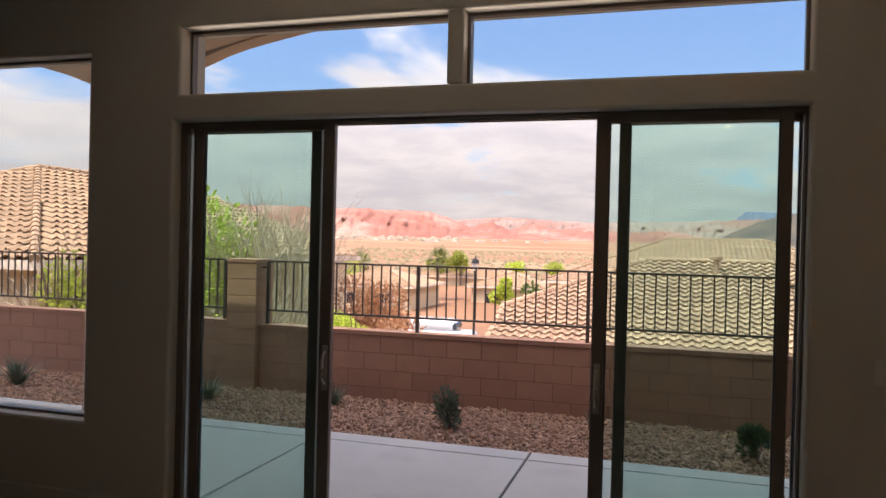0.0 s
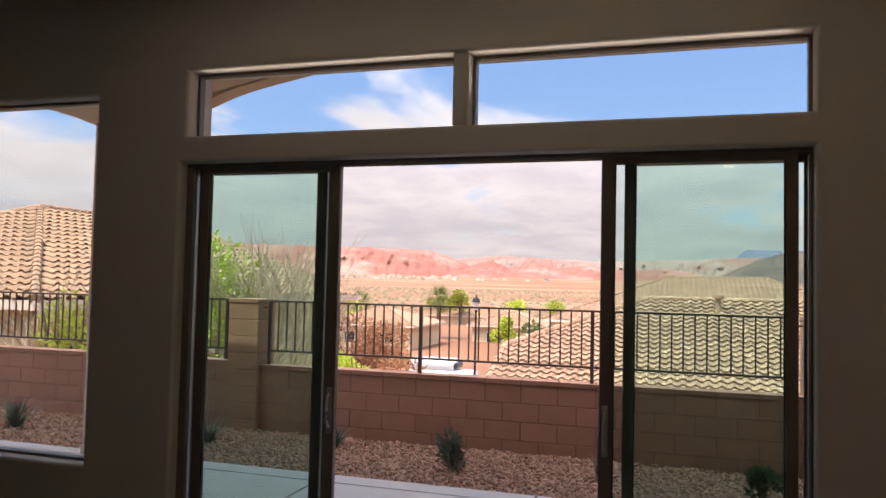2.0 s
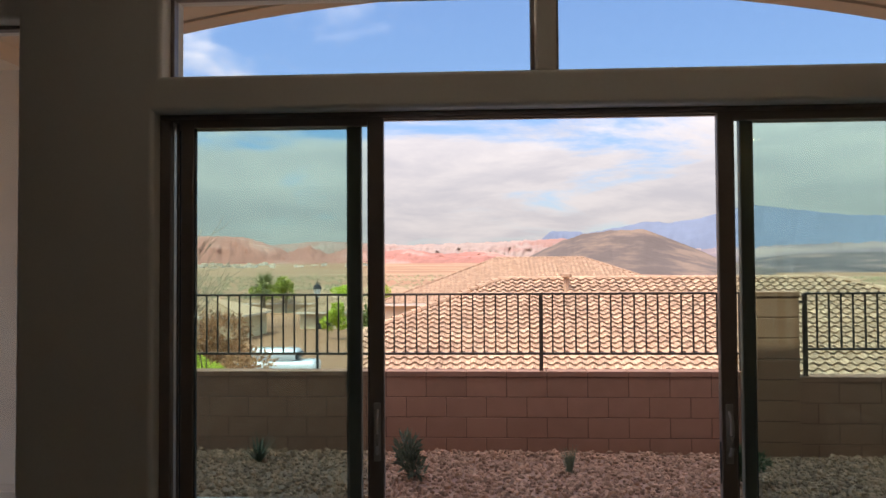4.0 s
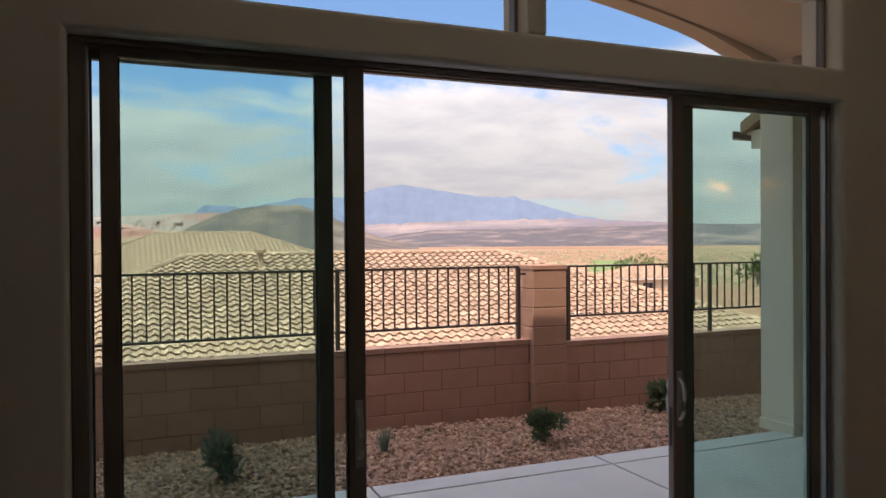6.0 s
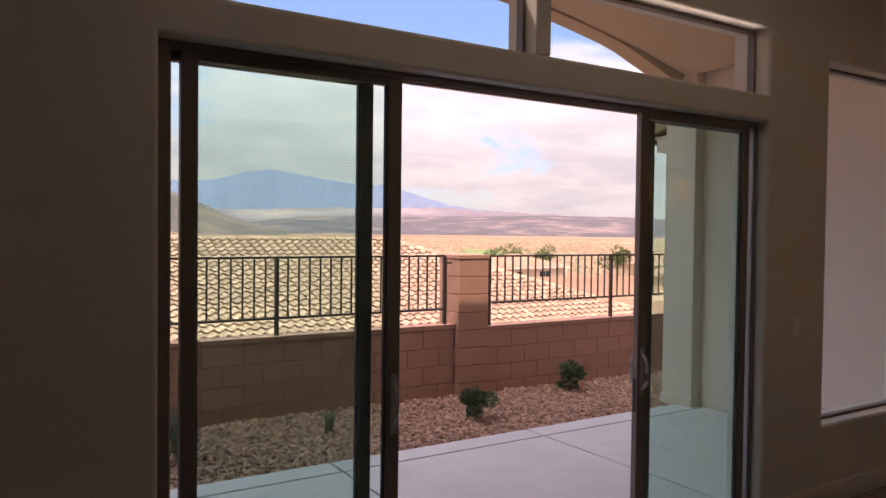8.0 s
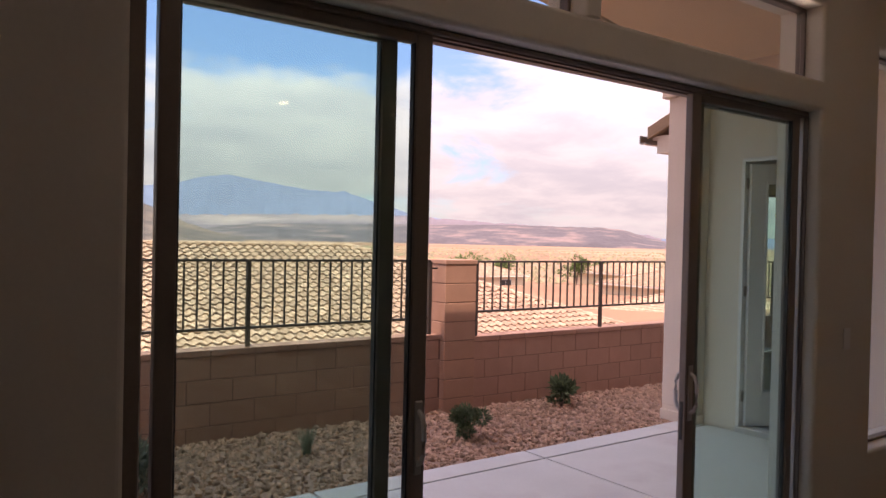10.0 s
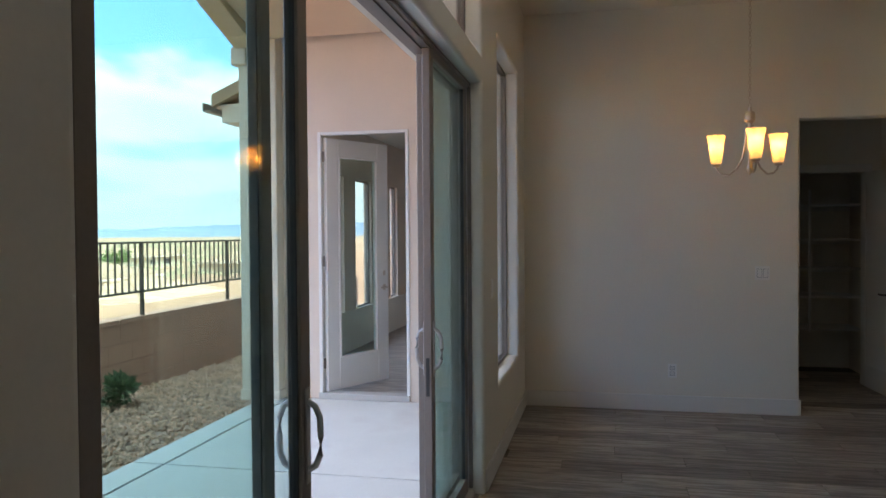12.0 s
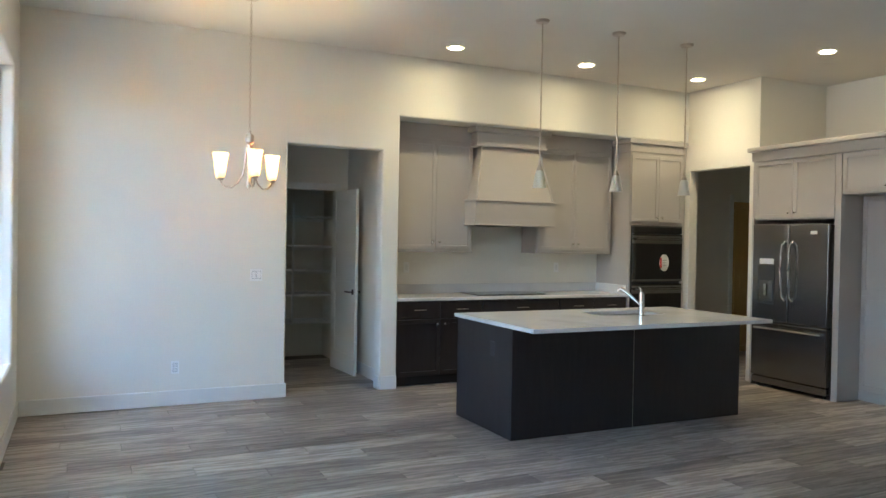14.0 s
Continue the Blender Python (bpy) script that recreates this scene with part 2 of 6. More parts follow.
M_REDLABEL = material("red_print", (0.55, 0.05, 0.05), 0.5)
M_WHITELABEL = material("white_paper_label", (0.78, 0.78, 0.78), 0.6, vary=0.02)
M_BULB = glow_material("warm_bulb", (1.0, 0.70, 0.36), 2.0)
M_CAN = glow_material("warm_led_lens", (1.0, 0.76, 0.44), 4.0)
M_SHADE = frosted_material("amber_frosted_glass", (0.86, 0.64, 0.36), 0.05)
M_FROST = frosted_material("white_frosted_glass", (0.86, 0.84, 0.79))
M_HALLDOOR = material("honey_stained_door", (0.42, 0.25, 0.07), 0.5, vary=0.12, scale=5, stretch=(1, 1, 0.3))
M_LEAF = material("dark_green_leaf", (0.10, 0.145, 0.07), 0.5, vary=0.3, scale=12, per_piece=0.35, thin=0.25)
M_YUCCA = material("blue_green_leaf", (0.14, 0.19, 0.13), 0.55, vary=0.2, scale=12, per_piece=0.25)
M_LIME = material("spring_green_leaf", (0.42, 0.50, 0.09), 0.6, vary=0.25, scale=2, per_piece=0.3, thin=0.45)
M_GREENTREE = material("mid_green_foliage", (0.12, 0.17, 0.055), 0.7, vary=0.3, scale=0.8, per_piece=0.3, thin=0.4)
M_ORANGEBUSH = material("orange_brown_foliage", (0.46, 0.24, 0.13), 0.8, vary=0.3, scale=1.2, per_piece=0.3, thin=0.35)
M_TWIG = material("pale_bare_twig", (0.42, 0.33, 0.24), 0.9, vary=0.2, scale=8)
M_TRUNK = material("grey_brown_bark", (0.20, 0.15, 0.11), 0.95, vary=0.25, scale=10, bump=0.4)
M_PALM = material("olive_palm_frond", (0.24, 0.26, 0.10), 0.6, vary=0.25, scale=4, per_piece=0.25, thin=0.3)
M_CARW = material("white_car_paint", (0.62, 0.66, 0.72), 0.2, vary=0.02, coat=0.6)
M_ROAD = material("pale_asphalt", (0.26, 0.225, 0.20), 0.9, vary=0.1)
M_LAMP = material("black_cast_iron", (0.02, 0.02, 0.02), 0.5, 0.3)


# ---- building blocks ----
def bx(bm, x0, x1, y0, y1, z0, z1, bevel=0.0, segs=1):
    r = bmesh.ops.create_cube(bm, size=1, matrix=Matrix.Translation(((x0 + x1) / 2, (y0 + y1) / 2, (z0 + z1) / 2)) @ Matrix.Diagonal((abs(x1 - x0), abs(y1 - y0), abs(z1 - z0), 1)))
    if bevel:
        es = list({e for v in r["verts"] for e in v.link_edges})
        bmesh.ops.bevel(bm, geom=es, offset=bevel, segments=segs, profile=0.5, affect="EDGES")
    return bm


def cyl(bm, p, q, r0, r1=None, n=12, caps=True):
    p, q = Vector(p), Vector(q)
    d = q - p
    m = Matrix.Translation((p + q) / 2) @ d.to_track_quat("Z", "Y").to_matrix().to_4x4()
    bmesh.ops.create_cone(bm, cap_ends=caps, segments=n, radius1=r0, radius2=r0 if r1 is None else r1, depth=d.length, matrix=m)
    return bm


def lathe(bm, profile, centre, n=20):
    """Turns (radius, height) pairs round a vertical axis."""
    rings = []
    for r, z in profile:
        rings.append([bm.verts.new((centre[0] + r * math.cos(2 * math.pi * k / n), centre[1] + r * math.sin(2 * math.pi * k / n), centre[2] + z)) for k in range(n)])
    for a, b in zip(rings, rings[1:]):
        for k in range(n):
            bm.faces.new((a[k], a[(k + 1) % n], b[(k + 1) % n], b[k]))
    return bm


def tube(bm, pts, r, n=8):
    """A round bar through points."""
    rings = []
    pts = [Vector(p) for p in pts]
    for i, p in enumerate(pts):
        d = (pts[min(i + 1, len(pts) - 1)] - pts[max(i - 1, 0)]).normalized()
        q = d.to_track_quat("Z", "Y").to_matrix()
        rr = r[i] if isinstance(r, (list, tuple)) else r
        rings.append([bm.verts.new(p + q @ Vector((rr * math.cos(2 * math.pi * k / n), rr * math.sin(2 * math.pi * k / n), 0))) for k in range(n)])
    for a, b in zip(rings, rings[1:]):
        for k in range(n):
            bm.faces.new((a[k], a[(k + 1) % n], b[(k + 1) % n], b[k]))
    bm.faces.new(rings[0][::-1])
    bm.faces.new(rings[-1])
    return bm


def finish(bm, name, mat, smooth=False):
    bmesh.ops.recalc_face_normals(bm, faces=bm.faces)
    me = bpy.data.meshes.new(name)
    bm.to_mesh(me)
    bm.free()
    me.materials.append(mat)
    if smooth:
        me.shade_smooth()
        me.set_sharp_from_angle(angle=radians(35))
    return me


def part(name, bm, mat, parent=None, label="", smooth=False):
    ob = new(name, finish(bm, name, mat, smooth))
    if parent is not None:
        ob.parent = parent
    if label:
        ob["label"] = label
    return ob


def thing(name, label, category, at=(0, 0, 0), group="", kind=""):
    ob = new(name)
    ob.location = at
    return tagged(ob, label, category, group, kind)


def block(name, mat, parent, x0, x1, y0, y1, z0, z1, bevel=0.002, label="", segs=1):
    return part(name, bx(bmesh.new(), x0, x1, y0, y1, z0, z1, bevel, segs), mat, parent, label)


def structure(ob, label, category=""):
    return tagged(ob, label, category or ob.name.split("_")[0], "", "structure")


def raw(name, verts, faces, mat, parent=None, smooth=False):
    me = bpy.data.meshes.new(name)
    me.from_pydata(verts, [], faces)
    me.materials.append(mat)
    if smooth:
        me.shade_smooth()
    ob = new(name, me)
    if parent is not None:
        ob.parent = parent
    return ob


def wall(name, axis, a, b, u0, u1, z0, z1, holes, mat, round_by=0.0, label="painted plaster wall"):
    """A wall between the planes a and b of an axis, from u0 to u1, with holes (u0, u1, z0, z1) through it; round_by rounds the openings' edges on the side a."""
    us = sorted({u0, u1, *(h[0] for h in holes), *(h[1] for h in holes)})
    zs = sorted({z0, z1, *(h[2] for h in holes), *(h[3] for h in holes)})

    def solid(i, j):
        if not (0 <= i < len(us) - 1 and 0 <= j < len(zs) - 1):
            return False
        cu, cz = (us[i] + us[i + 1]) / 2, (zs[j] + zs[j + 1]) / 2
        return not any(h[0] < cu < h[1] and h[2] < cz < h[3] for h in holes)

    bm = bmesh.new()

    def v(u, w, z):
        return bm.verts.new((u, w, z) if axis == "y" else (w, u, z))

    for i in range(len(us) - 1):
        for j in range(len(zs) - 1):
            if not solid(i, j):
                continue
            p, q, r, s = us[i], us[i + 1], zs[j], zs[j + 1]
            for w in (a, b):
                bm.faces.new((v(p, w, r), v(q, w, r), v(q, w, s), v(p, w, s)))
            for cond, k in ((solid(i - 1, j), "l"), (solid(i + 1, j), "r"), (solid(i, j - 1), "b"), (solid(i, j + 1), "t")):
                if cond:
                    continue
                e = {"l": ((p, r), (p, s)), "r": ((q, r), (q, s)), "b": ((p, r), (q, r)), "t": ((p, s), (q, s))}[k]
                bm.faces.new((v(e[0][0], a, e[0][1]), v(e[1][0], a, e[1][1]), v(e[1][0], b, e[1][1]), v(e[0][0], b, e[0][1])))
    bmesh.ops.remove_doubles(bm, verts=bm.verts, dist=1e-5)
    bmesh.ops.recalc_face_normals(bm, faces=bm.faces)
    if round_by:
        k = 1 if axis == "y" else 0
        inner = []
        for e in bm.edges:
            if len(e.link_faces) == 2 and e.calc_face_angle(0) > 1.2 and all(abs(x.co[k] - a) < 1e-4 for x in e.verts):
                m = [(x.co[0] if axis == "y" else x.co[1], x.co[2]) for x in e.verts]
                if any(all(h[0] - 1e-4 <= c[0] <= h[1] + 1e-4 and h[2] - 1e-4 <= c[1] <= h[3] + 1e-4 for c in m) for h in holes):
                    inner.append(e)
        bmesh.ops.bevel(bm, geom=inner, offset=round_by, segments=4, profile=0.5, affect="EDGES")
    return structure(part(name, bm, mat), label, "wall")

# ---- the room ----
CEIL = 3.50
XK = 6.0          # face of the kitchen wall
YC = -7.455       # face of the wall with the hall opening
DOOR = (0.128, 3.628, 0.0, 2.452)
WINS = {"window_1": (-1.70, -0.50, 0.58, 2.89), "window_2": (4.265, 5.52, 0.53, 2.89)}
TRANSOM = (0.164, 3.628, 2.612, 3.012)
wall("wall_north", "y", 0.0, 0.25, -5.0, XK + 0.15, -0.02, CEIL + 0.6, [DOOR, WINS["window_1"], WINS["window_2"], TRANSOM], M_WALL, 0.022, "warm white painted wall around the glass doors")
PANTRY = (-3.295, -2.305, -0.02, 2.495)
NICHE = (-7.455, -3.487, -0.02, 2.862)
wall("wall_east", "x", XK, XK + 0.13, -7.455, 0.0, -0.02, CEIL, [PANTRY, NICHE], M_WALL, 0.02, "warm white painted wall with pantry opening and kitchen niche")
structure(block("ceiling", M_CEIL, None, -5.0, 9.6, -12.0, 0.0, CEIL, CEIL + 0.2, 0), "warm beige painted flat ceiling", "ceiling")
structure(block("wall_west", M_WALL, None, -5.15, -5.0, -12.0, 0.25, -0.02, CEIL, 0), "warm white painted wall", "wall")
structure(block("wall_south", M_WALL, None, -5.0, 9.6, -12.15, -12.0, -0.02, CEIL, 0), "warm white painted wall", "wall")
wall("wall_hall", "y", YC, YC - 0.13, 4.87, XK + 0.75, -0.02, CEIL, [(5.0, 5.95, -0.02, 2.50)], M_WALL, 0.0, "warm white wall with the hall opening")
structure(block("wall_return", M_WALL, None, 4.87, 5.0, -8.55, YC - 0.13, -0.02, CEIL, 0), "warm white wall return above the cabinets", "wall")
structure(block("wall_back", M_WALL, None, -0.5, 4.87, -8.68, -8.55, -0.02, CEIL, 0), "warm white wall behind the tall cabinets", "wall")
# niche lining
structure(block("wall_niche_back", M_WALL, None, 6.66, 6.75, -7.455, -3.47, -0.02, CEIL, 0), "light painted wall behind the counter", "wall")
structure(block("wall_niche_side", M_WALL, None, 6.13, 6.66, -3.487, -3.47, -0.02, CEIL, 0), "light painted niche side", "wall")
structure(block("ceiling_niche", M_WALL, None, 6.13, 6.66, -7.455, -3.487, 2.87, 2.99, 0), "painted niche soffit", "ceiling")
# pantry lobby and closet
structure(block("wall_pantry_left", M_WALL, None, 6.13, 8.6, -2.20, -2.08, -0.02, 2.99, 0), "painted pantry wall", "wall")
structure(block("wall_pantry_right", M_WALL, None, 6.13, 8.6, -3.468, -3.42, -0.02, 2.99, 0), "painted pantry wall", "wall")
wall("wall_pantry_front", "x", 7.50, 7.60, -3.42, -2.20, -0.02, 2.99, [(-3.26, -2.42, -0.02, 2.15)], M_WALL, 0.0, "painted wall around the pantry door")
structure(block("wall_pantry_back", M_WALL, None, 8.50, 8.6, -3.42, -2.20, -0.02, 2.99, 0), "painted pantry back wall", "wall")
structure(block("ceiling_pantry", M_CEIL, None, 6.13, 8.6, -3.42, -2.20, 2.99, 3.09, 0), "painted pantry ceiling", "ceiling")
# hall behind the opening
structure(block("wall_hall_east", M_WALL, None, 6.75, 6.85, -12.0, -7.455, -0.02, CEIL, 0), "grey shaded hall wall", "wall")
structure(block("wall_hall_end", M_WALL, None, 5.0, 6.75, -10.9, -10.8, -0.02, CEIL, 0), "shaded hall end wall", "wall")
structure(block("ceiling_hall", M_CEIL, None, 5.0, 6.75, -10.8, YC - 0.13, 2.75, 2.85, 0), "hall ceiling", "ceiling")


def baseboard(x0, x1, y0, y1, label="white painted baseboard"):
    return structure(block("baseboard", M_TRIM, None, x0, x1, y0, y1, 0.002, 0.14, 0.004), label, "baseboard")


baseboard(XK - 0.015, XK - 0.001, -2.305, -0.015)
baseboard(XK - 0.015, XK - 0.001, -3.485, -3.297)
baseboard(3.66, XK - 0.015, -0.015, -0.001)
baseboard(-5.0, 0.08, -0.015, -0.001)
baseboard(XK, XK + 0.13, -2.3195, -2.3055)
baseboard(XK, XK + 0.13, -3.294, -3.280)
baseboard(6.14, 7.48, -3.4195, -3.405)
baseboard(4.88, 4.995, YC + 0.001, YC + 0.014)
baseboard(6.735, 6.749, -8.99, -7.60)


# ---- windows and glass doors ----
def fixed_window(name, x0, x1, z0, z1, y, mullions=(), label=""):
    t = structure(thing(name, label, "window"), label, "window")
    f, d = 0.018, 0.05
    fr = bmesh.new()
    bx(fr, x0, x1, y, y + d, z0, z0 + f, 0.003)
    bx(fr, x0, x1, y, y + d, z1 - f, z1, 0.003)
    bx(fr, x0, x0 + f, y, y + d, z0 + f, z1 - f, 0.003)
    bx(fr, x1 - f, x1, y, y + d, z0 + f, z1 - f, 0.003)
    part("window_frame", fr, M_BRONZE, t)
    edges = [x0 + f] + [e for m in mullions for e in m] + [x1 - f]
    for a, b in zip(edges[::2], edges[1::2]):
        p = block("pane", M_CLEAR, t, a, b, y + 0.02, y + 0.028, z0 + f, z1 - f, 0)
        p.visible_shadow = False
    return t


fixed_window("window_1", -1.70, -0.50, 0.58, 2.89, 0.10, (), "tall fixed window with a dark frame")
fixed_window("window_2", 4.265, 5.52, 0.53, 2.89, 0.10, (), "tall fixed window with a dark frame")
fixed_window("window_3", 0.164, 1.832, 2.612, 3.012, 0.10, (), "low wide transom window above the doors")
fixed_window("window_4", 1.922, 3.628, 2.612, 3.012, 0.10, (), "low wide transom window above the doors")
structure(block("wall_mullion", M_WALL, None, 1.832, 1.922, 0.012, 0.24, 2.613, 3.011, 0.008), "painted post between the transom windows", "wall")

door = structure(thing("door_1", "", "sliding door"), "four-panel dark bronze sliding glass door standing open in the middle", "sliding door")
fr = bmesh.new()
bx(fr, 0.129, 3.627, 0.07, 0.20, 2.43, 2.451, 0.004)
bx(fr, 0.172, 3.628, 0.085, 0.095, 2.422, 2.43)
bx(fr, 0.172, 3.628, 0.13, 0.14, 2.422, 2.43)
part("frame_head", fr, M_BRONZE, door)
for x0, x1 in ((0.129, 0.180), (3.618, 3.627)):
    jb = bmesh.new()
    bx(jb, x0, x1, 0.07, 0.20, 0.035, 2.43, 0.004)
    part("jamb", jb, M_BRONZE, door)
for x0, x1 in ((0.180, 0.188), (3.610, 3.618)):
    block("jamb_channel", M_ALU, door, x0, x1, 0.092, 0.120, 0.04, 2.42, 0.001, "bare aluminium channel")
sl = bmesh.new()
bx(sl, 0.172, 3.628, 0.06, 0.22, -0.005, 0.02, 0.003)
for yy in (0.10, 0.155):
    bx(sl, 0.205, 3.595, yy - 0.004, yy + 0.004, 0.02, 0.034)
part("sill_track", sl, M_ALU, door, "aluminium floor track")


def door_panel(name, x0, x1, y0, y1, lead=None, s0=0.06, s1=0.06):
    t = 0.07
    p = bmesh.new()
    bx(p, x0, x0 + s0, y0, y1, 0.036, 2.425, 0.004)
    bx(p, x1 - s1, x1, y0, y1, 0.036, 2.425, 0.004)
    bx(p, x0 + s0, x1 - s1, y0, y1, 2.392, 2.425, 0.004)
    bx(p, x0 + s0, x1 - s1, y0, y1, 0.036, 0.036 + t + 0.02, 0.004)
    pan = part(name, p, M_BRONZE, door)
    ym = (y0 + y1) / 2
    g = block("pane", M_GLASS, pan, x0 + s0, x1 - s1, ym - 0.006, ym + 0.006, 0.126, 2.392, 0)
    g.visible_shadow = False
    gk = bmesh.new()
    for a in (x0 + s0, x1 - s1 - 0.006):
        bx(gk, a, a + 0.006, ym - 0.012, ym + 0.012, 0.126, 2.392)
    part("gasket", gk, M_SLOT, pan)
    if lead is not None:
        c = lead
        for sgn, mt, lab in ((-1, M_ALU, "curved metal pull handle"), (1, M_ALU, "curved metal pull handle")):
            yb = y0 if sgn < 0 else y1
            h = bmesh.new()
            pts = [(c, yb, 0.925), (c, yb + sgn * 0.025, 0.94), (c, yb + sgn * 0.038, 0.97), (c, yb + sgn * 0.040, 1.02), (c, yb + sgn * 0.038, 1.07), (c, yb + sgn * 0.025, 1.10), (c, yb, 1.115)]
            tube(h, pts, 0.009, 8)
            bx(h, c - 0.016, c + 0.016, min(yb, yb + sgn * 0.006), max(yb, yb + sgn * 0.006), 0.89, 1.15, 0.004)
            part("handle", h, mt, pan, lab, True)
    return pan


door_panel("fixed_panel", 0.181, 1.040, 0.142, 0.180, None, 0.010, 0.062)
door_panel("sliding_panel", 0.222, 1.150, 0.086, 0.126, 1.119, 0.058, 0.068)
door_panel("fixed_panel", 2.742, 3.616, 0.142, 0.180, None, 0.055, 0.010)
door_panel("sliding_panel", 2.628, 3.566, 0.086, 0.126, 2.660, 0.068, 0.058)
lk = bmesh.new()
bx(lk, 2.625, 2.629, 0.098, 0.114, 0.80, 0.98)
bx(lk, 2.624, 2.628, 0.102, 0.110, 0.86, 0.90)
part("latch_plate", lk, M_SLOT, door)


# ---- patio ----
ARC_C, ARC_H, ARC_K, ARC_W, ARC_BEND = 1.92, 3.95, 0.036, 3.935, 3.08


def arch(x, c=ARC_C, bend=True):
    """A flat arc that drops in a straight haunch at each end."""
    d = abs(x - c)
    if bend and d > ARC_BEND:
        return ARC_H - ARC_K * ARC_BEND ** 2 - 0.36 * (d - ARC_BEND)
    return ARC_H - ARC_K * d ** 2


def arch_beam(name, c, y0, y1, top, lift, mat, label, start=-1.0, bend=True):
    bm = bmesh.new()
    n = 40
    xs = [c + ARC_W * (start + (1 - start) * i / n) for i in range(n + 1)]
    rows = []
    for x in xs:
        z = arch(x, c, bend) + lift
        rows.append([bm.verts.new((x, y0, z)), bm.verts.new((x, y1, z)), bm.verts.new((x, y1, top)), bm.verts.new((x, y0, top))])
    for a, b in zip(rows, rows[1:]):
        for k in range(4):
            bm.faces.new((a[k], b[k], b[(k + 1) % 4], a[(k + 1) % 4]))
    bm.faces.new(rows[0])
    bm.faces.new(rows[-1][::-1])
    return structure(part(name, bm, mat, None, "", False), label, "beam")


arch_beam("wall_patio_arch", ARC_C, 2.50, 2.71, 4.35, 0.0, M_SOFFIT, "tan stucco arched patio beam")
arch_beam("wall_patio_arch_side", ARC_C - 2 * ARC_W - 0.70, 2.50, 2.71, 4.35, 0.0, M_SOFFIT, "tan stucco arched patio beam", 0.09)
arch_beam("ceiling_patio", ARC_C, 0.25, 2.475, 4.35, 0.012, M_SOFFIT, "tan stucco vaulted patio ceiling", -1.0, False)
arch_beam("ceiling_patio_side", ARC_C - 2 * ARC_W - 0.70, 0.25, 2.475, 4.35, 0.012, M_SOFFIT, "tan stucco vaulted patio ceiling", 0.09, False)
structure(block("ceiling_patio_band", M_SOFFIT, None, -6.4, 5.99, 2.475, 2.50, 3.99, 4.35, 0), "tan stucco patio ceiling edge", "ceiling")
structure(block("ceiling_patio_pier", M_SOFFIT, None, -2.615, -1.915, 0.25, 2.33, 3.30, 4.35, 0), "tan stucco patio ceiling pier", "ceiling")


def column(x0, x1, y0, y1, top):
    bm = bmesh.new()
    bx(bm, x0, x1, y0, y1, 0.115, top, 0.012, 2)
    bx(bm, x0 - 0.012, x1 + 0.012, y0 - 0.012, y1 + 0.012, -0.03, 0.075, 0.008)
    bx(bm, x0 + 0.006, x1 - 0.006, y0 + 0.006, y1 - 0.006, 0.07, 0.12)
    return structure(part("column", bm, M_STUCCO), "cream stucco patio column with a plinth", "column")


column(5.855, 6.10, 2.325, 2.71, 3.70)
column(-2.60, -1.93, 2.325, 2.71, 3.36)
cp = bmesh.new()
bx(cp, 5.80, 6.10, 2.60, 2.76, 3.17, 3.34, 0.01)
structure(part("trim_column_cap", cp, M_STUCCO), "cream stucco column cap", "trim")
# wing of the house with the garden door
PD = (1.07, 1.963, 0.03, 2.53)
wall("wall_wing", "x", 5.99, 6.12, 0.25, 2.70, -0.05, 4.35, [PD], M_STUCCO, 0.0, "cream stucco wall with the garden door")
wall("wall_wing_north", "y", 2.70, 2.58, 6.12, 12.2, -0.05, 3.20, [(7.10, 8.44, 0.55, 2.30), (8.90, 9.62, 0.55, 2.30), (9.72, 10.42, 0.55, 2.30), (10.57, 11.0, 0.55, 2.30)], M_STUCCO, 0.0, "cream stucco wing wall with a row of windows")
structure(block("wall_wing_east", M_WALL, None, 12.1, 12.2, 0.25, 2.58, -0.05, 3.2, 0), "painted wing room wall", "wall")
structure(block("wall_wing_south", M_WALL, None, 6.15, 12.1, 0.25, 0.35, -0.05, 3.2, 0), "painted wing room wall", "wall")
structure(block("wall_wing_lining", M_WALL, None, 6.121, 12.1, 2.555, 2.58, -0.05, 0.55, 0), "painted wing room wall under the windows", "wall")
structure(block("ceiling_wing", M_CEIL, None, 6.12, 12.1, 0.35, 2.58, 2.95, 3.2, 0), "painted wing room ceiling", "ceiling")
structure(block("floor_wing", M_PLANK, None, 6.12, 12.1, 0.35, 2.555, -0.10, 0.02, 0), "grey wood-look floor of the wing room", "floor")
for i, (a, b) in enumerate(((7.10, 8.44), (8.90, 9.62), (9.72, 10.42), (10.57, 11.0))):
    fixed_window("window_%d" % (5 + i), a, b, 0.55, 2.30, 2.62, (), "tall narrow wing room window")

gd = structure(thing("door_2", "", "garden door"), "cream garden door with a long glass lite, standing open inwards", "garden door")
f2 = bmesh.new()
bx(f2, 5.975, 6.05, 1.93, 1.963, 0.03, 2.53, 0.003)
bx(f2, 5.975, 6.05, 1.07, 1.10, 0.03, 2.53, 0.003)
bx(f2, 5.975, 6.05, 1.10, 1.93, 2.50, 2.53, 0.003)
part("door_frame", f2, M_TRIM, gd)
block("threshold", M_ALU, gd, 5.95, 6.10, 1.07, 1.963, -0.01, 0.045, 0.004, "pale metal threshold")
lf = bmesh.new()
W, H, T = 0.83, 2.43, 0.044
bx(lf, 0, 0.15, -T, 0, 0, H, 0.003)
bx(lf, W - 0.15, W, -T, 0, 0, H, 0.003)
bx(lf, 0.15, W - 0.15, -T, 0, 0, 0.30, 0.003)
bx(lf, 0.15, W - 0.15, -T, 0, H - 0.16, H, 0.003)
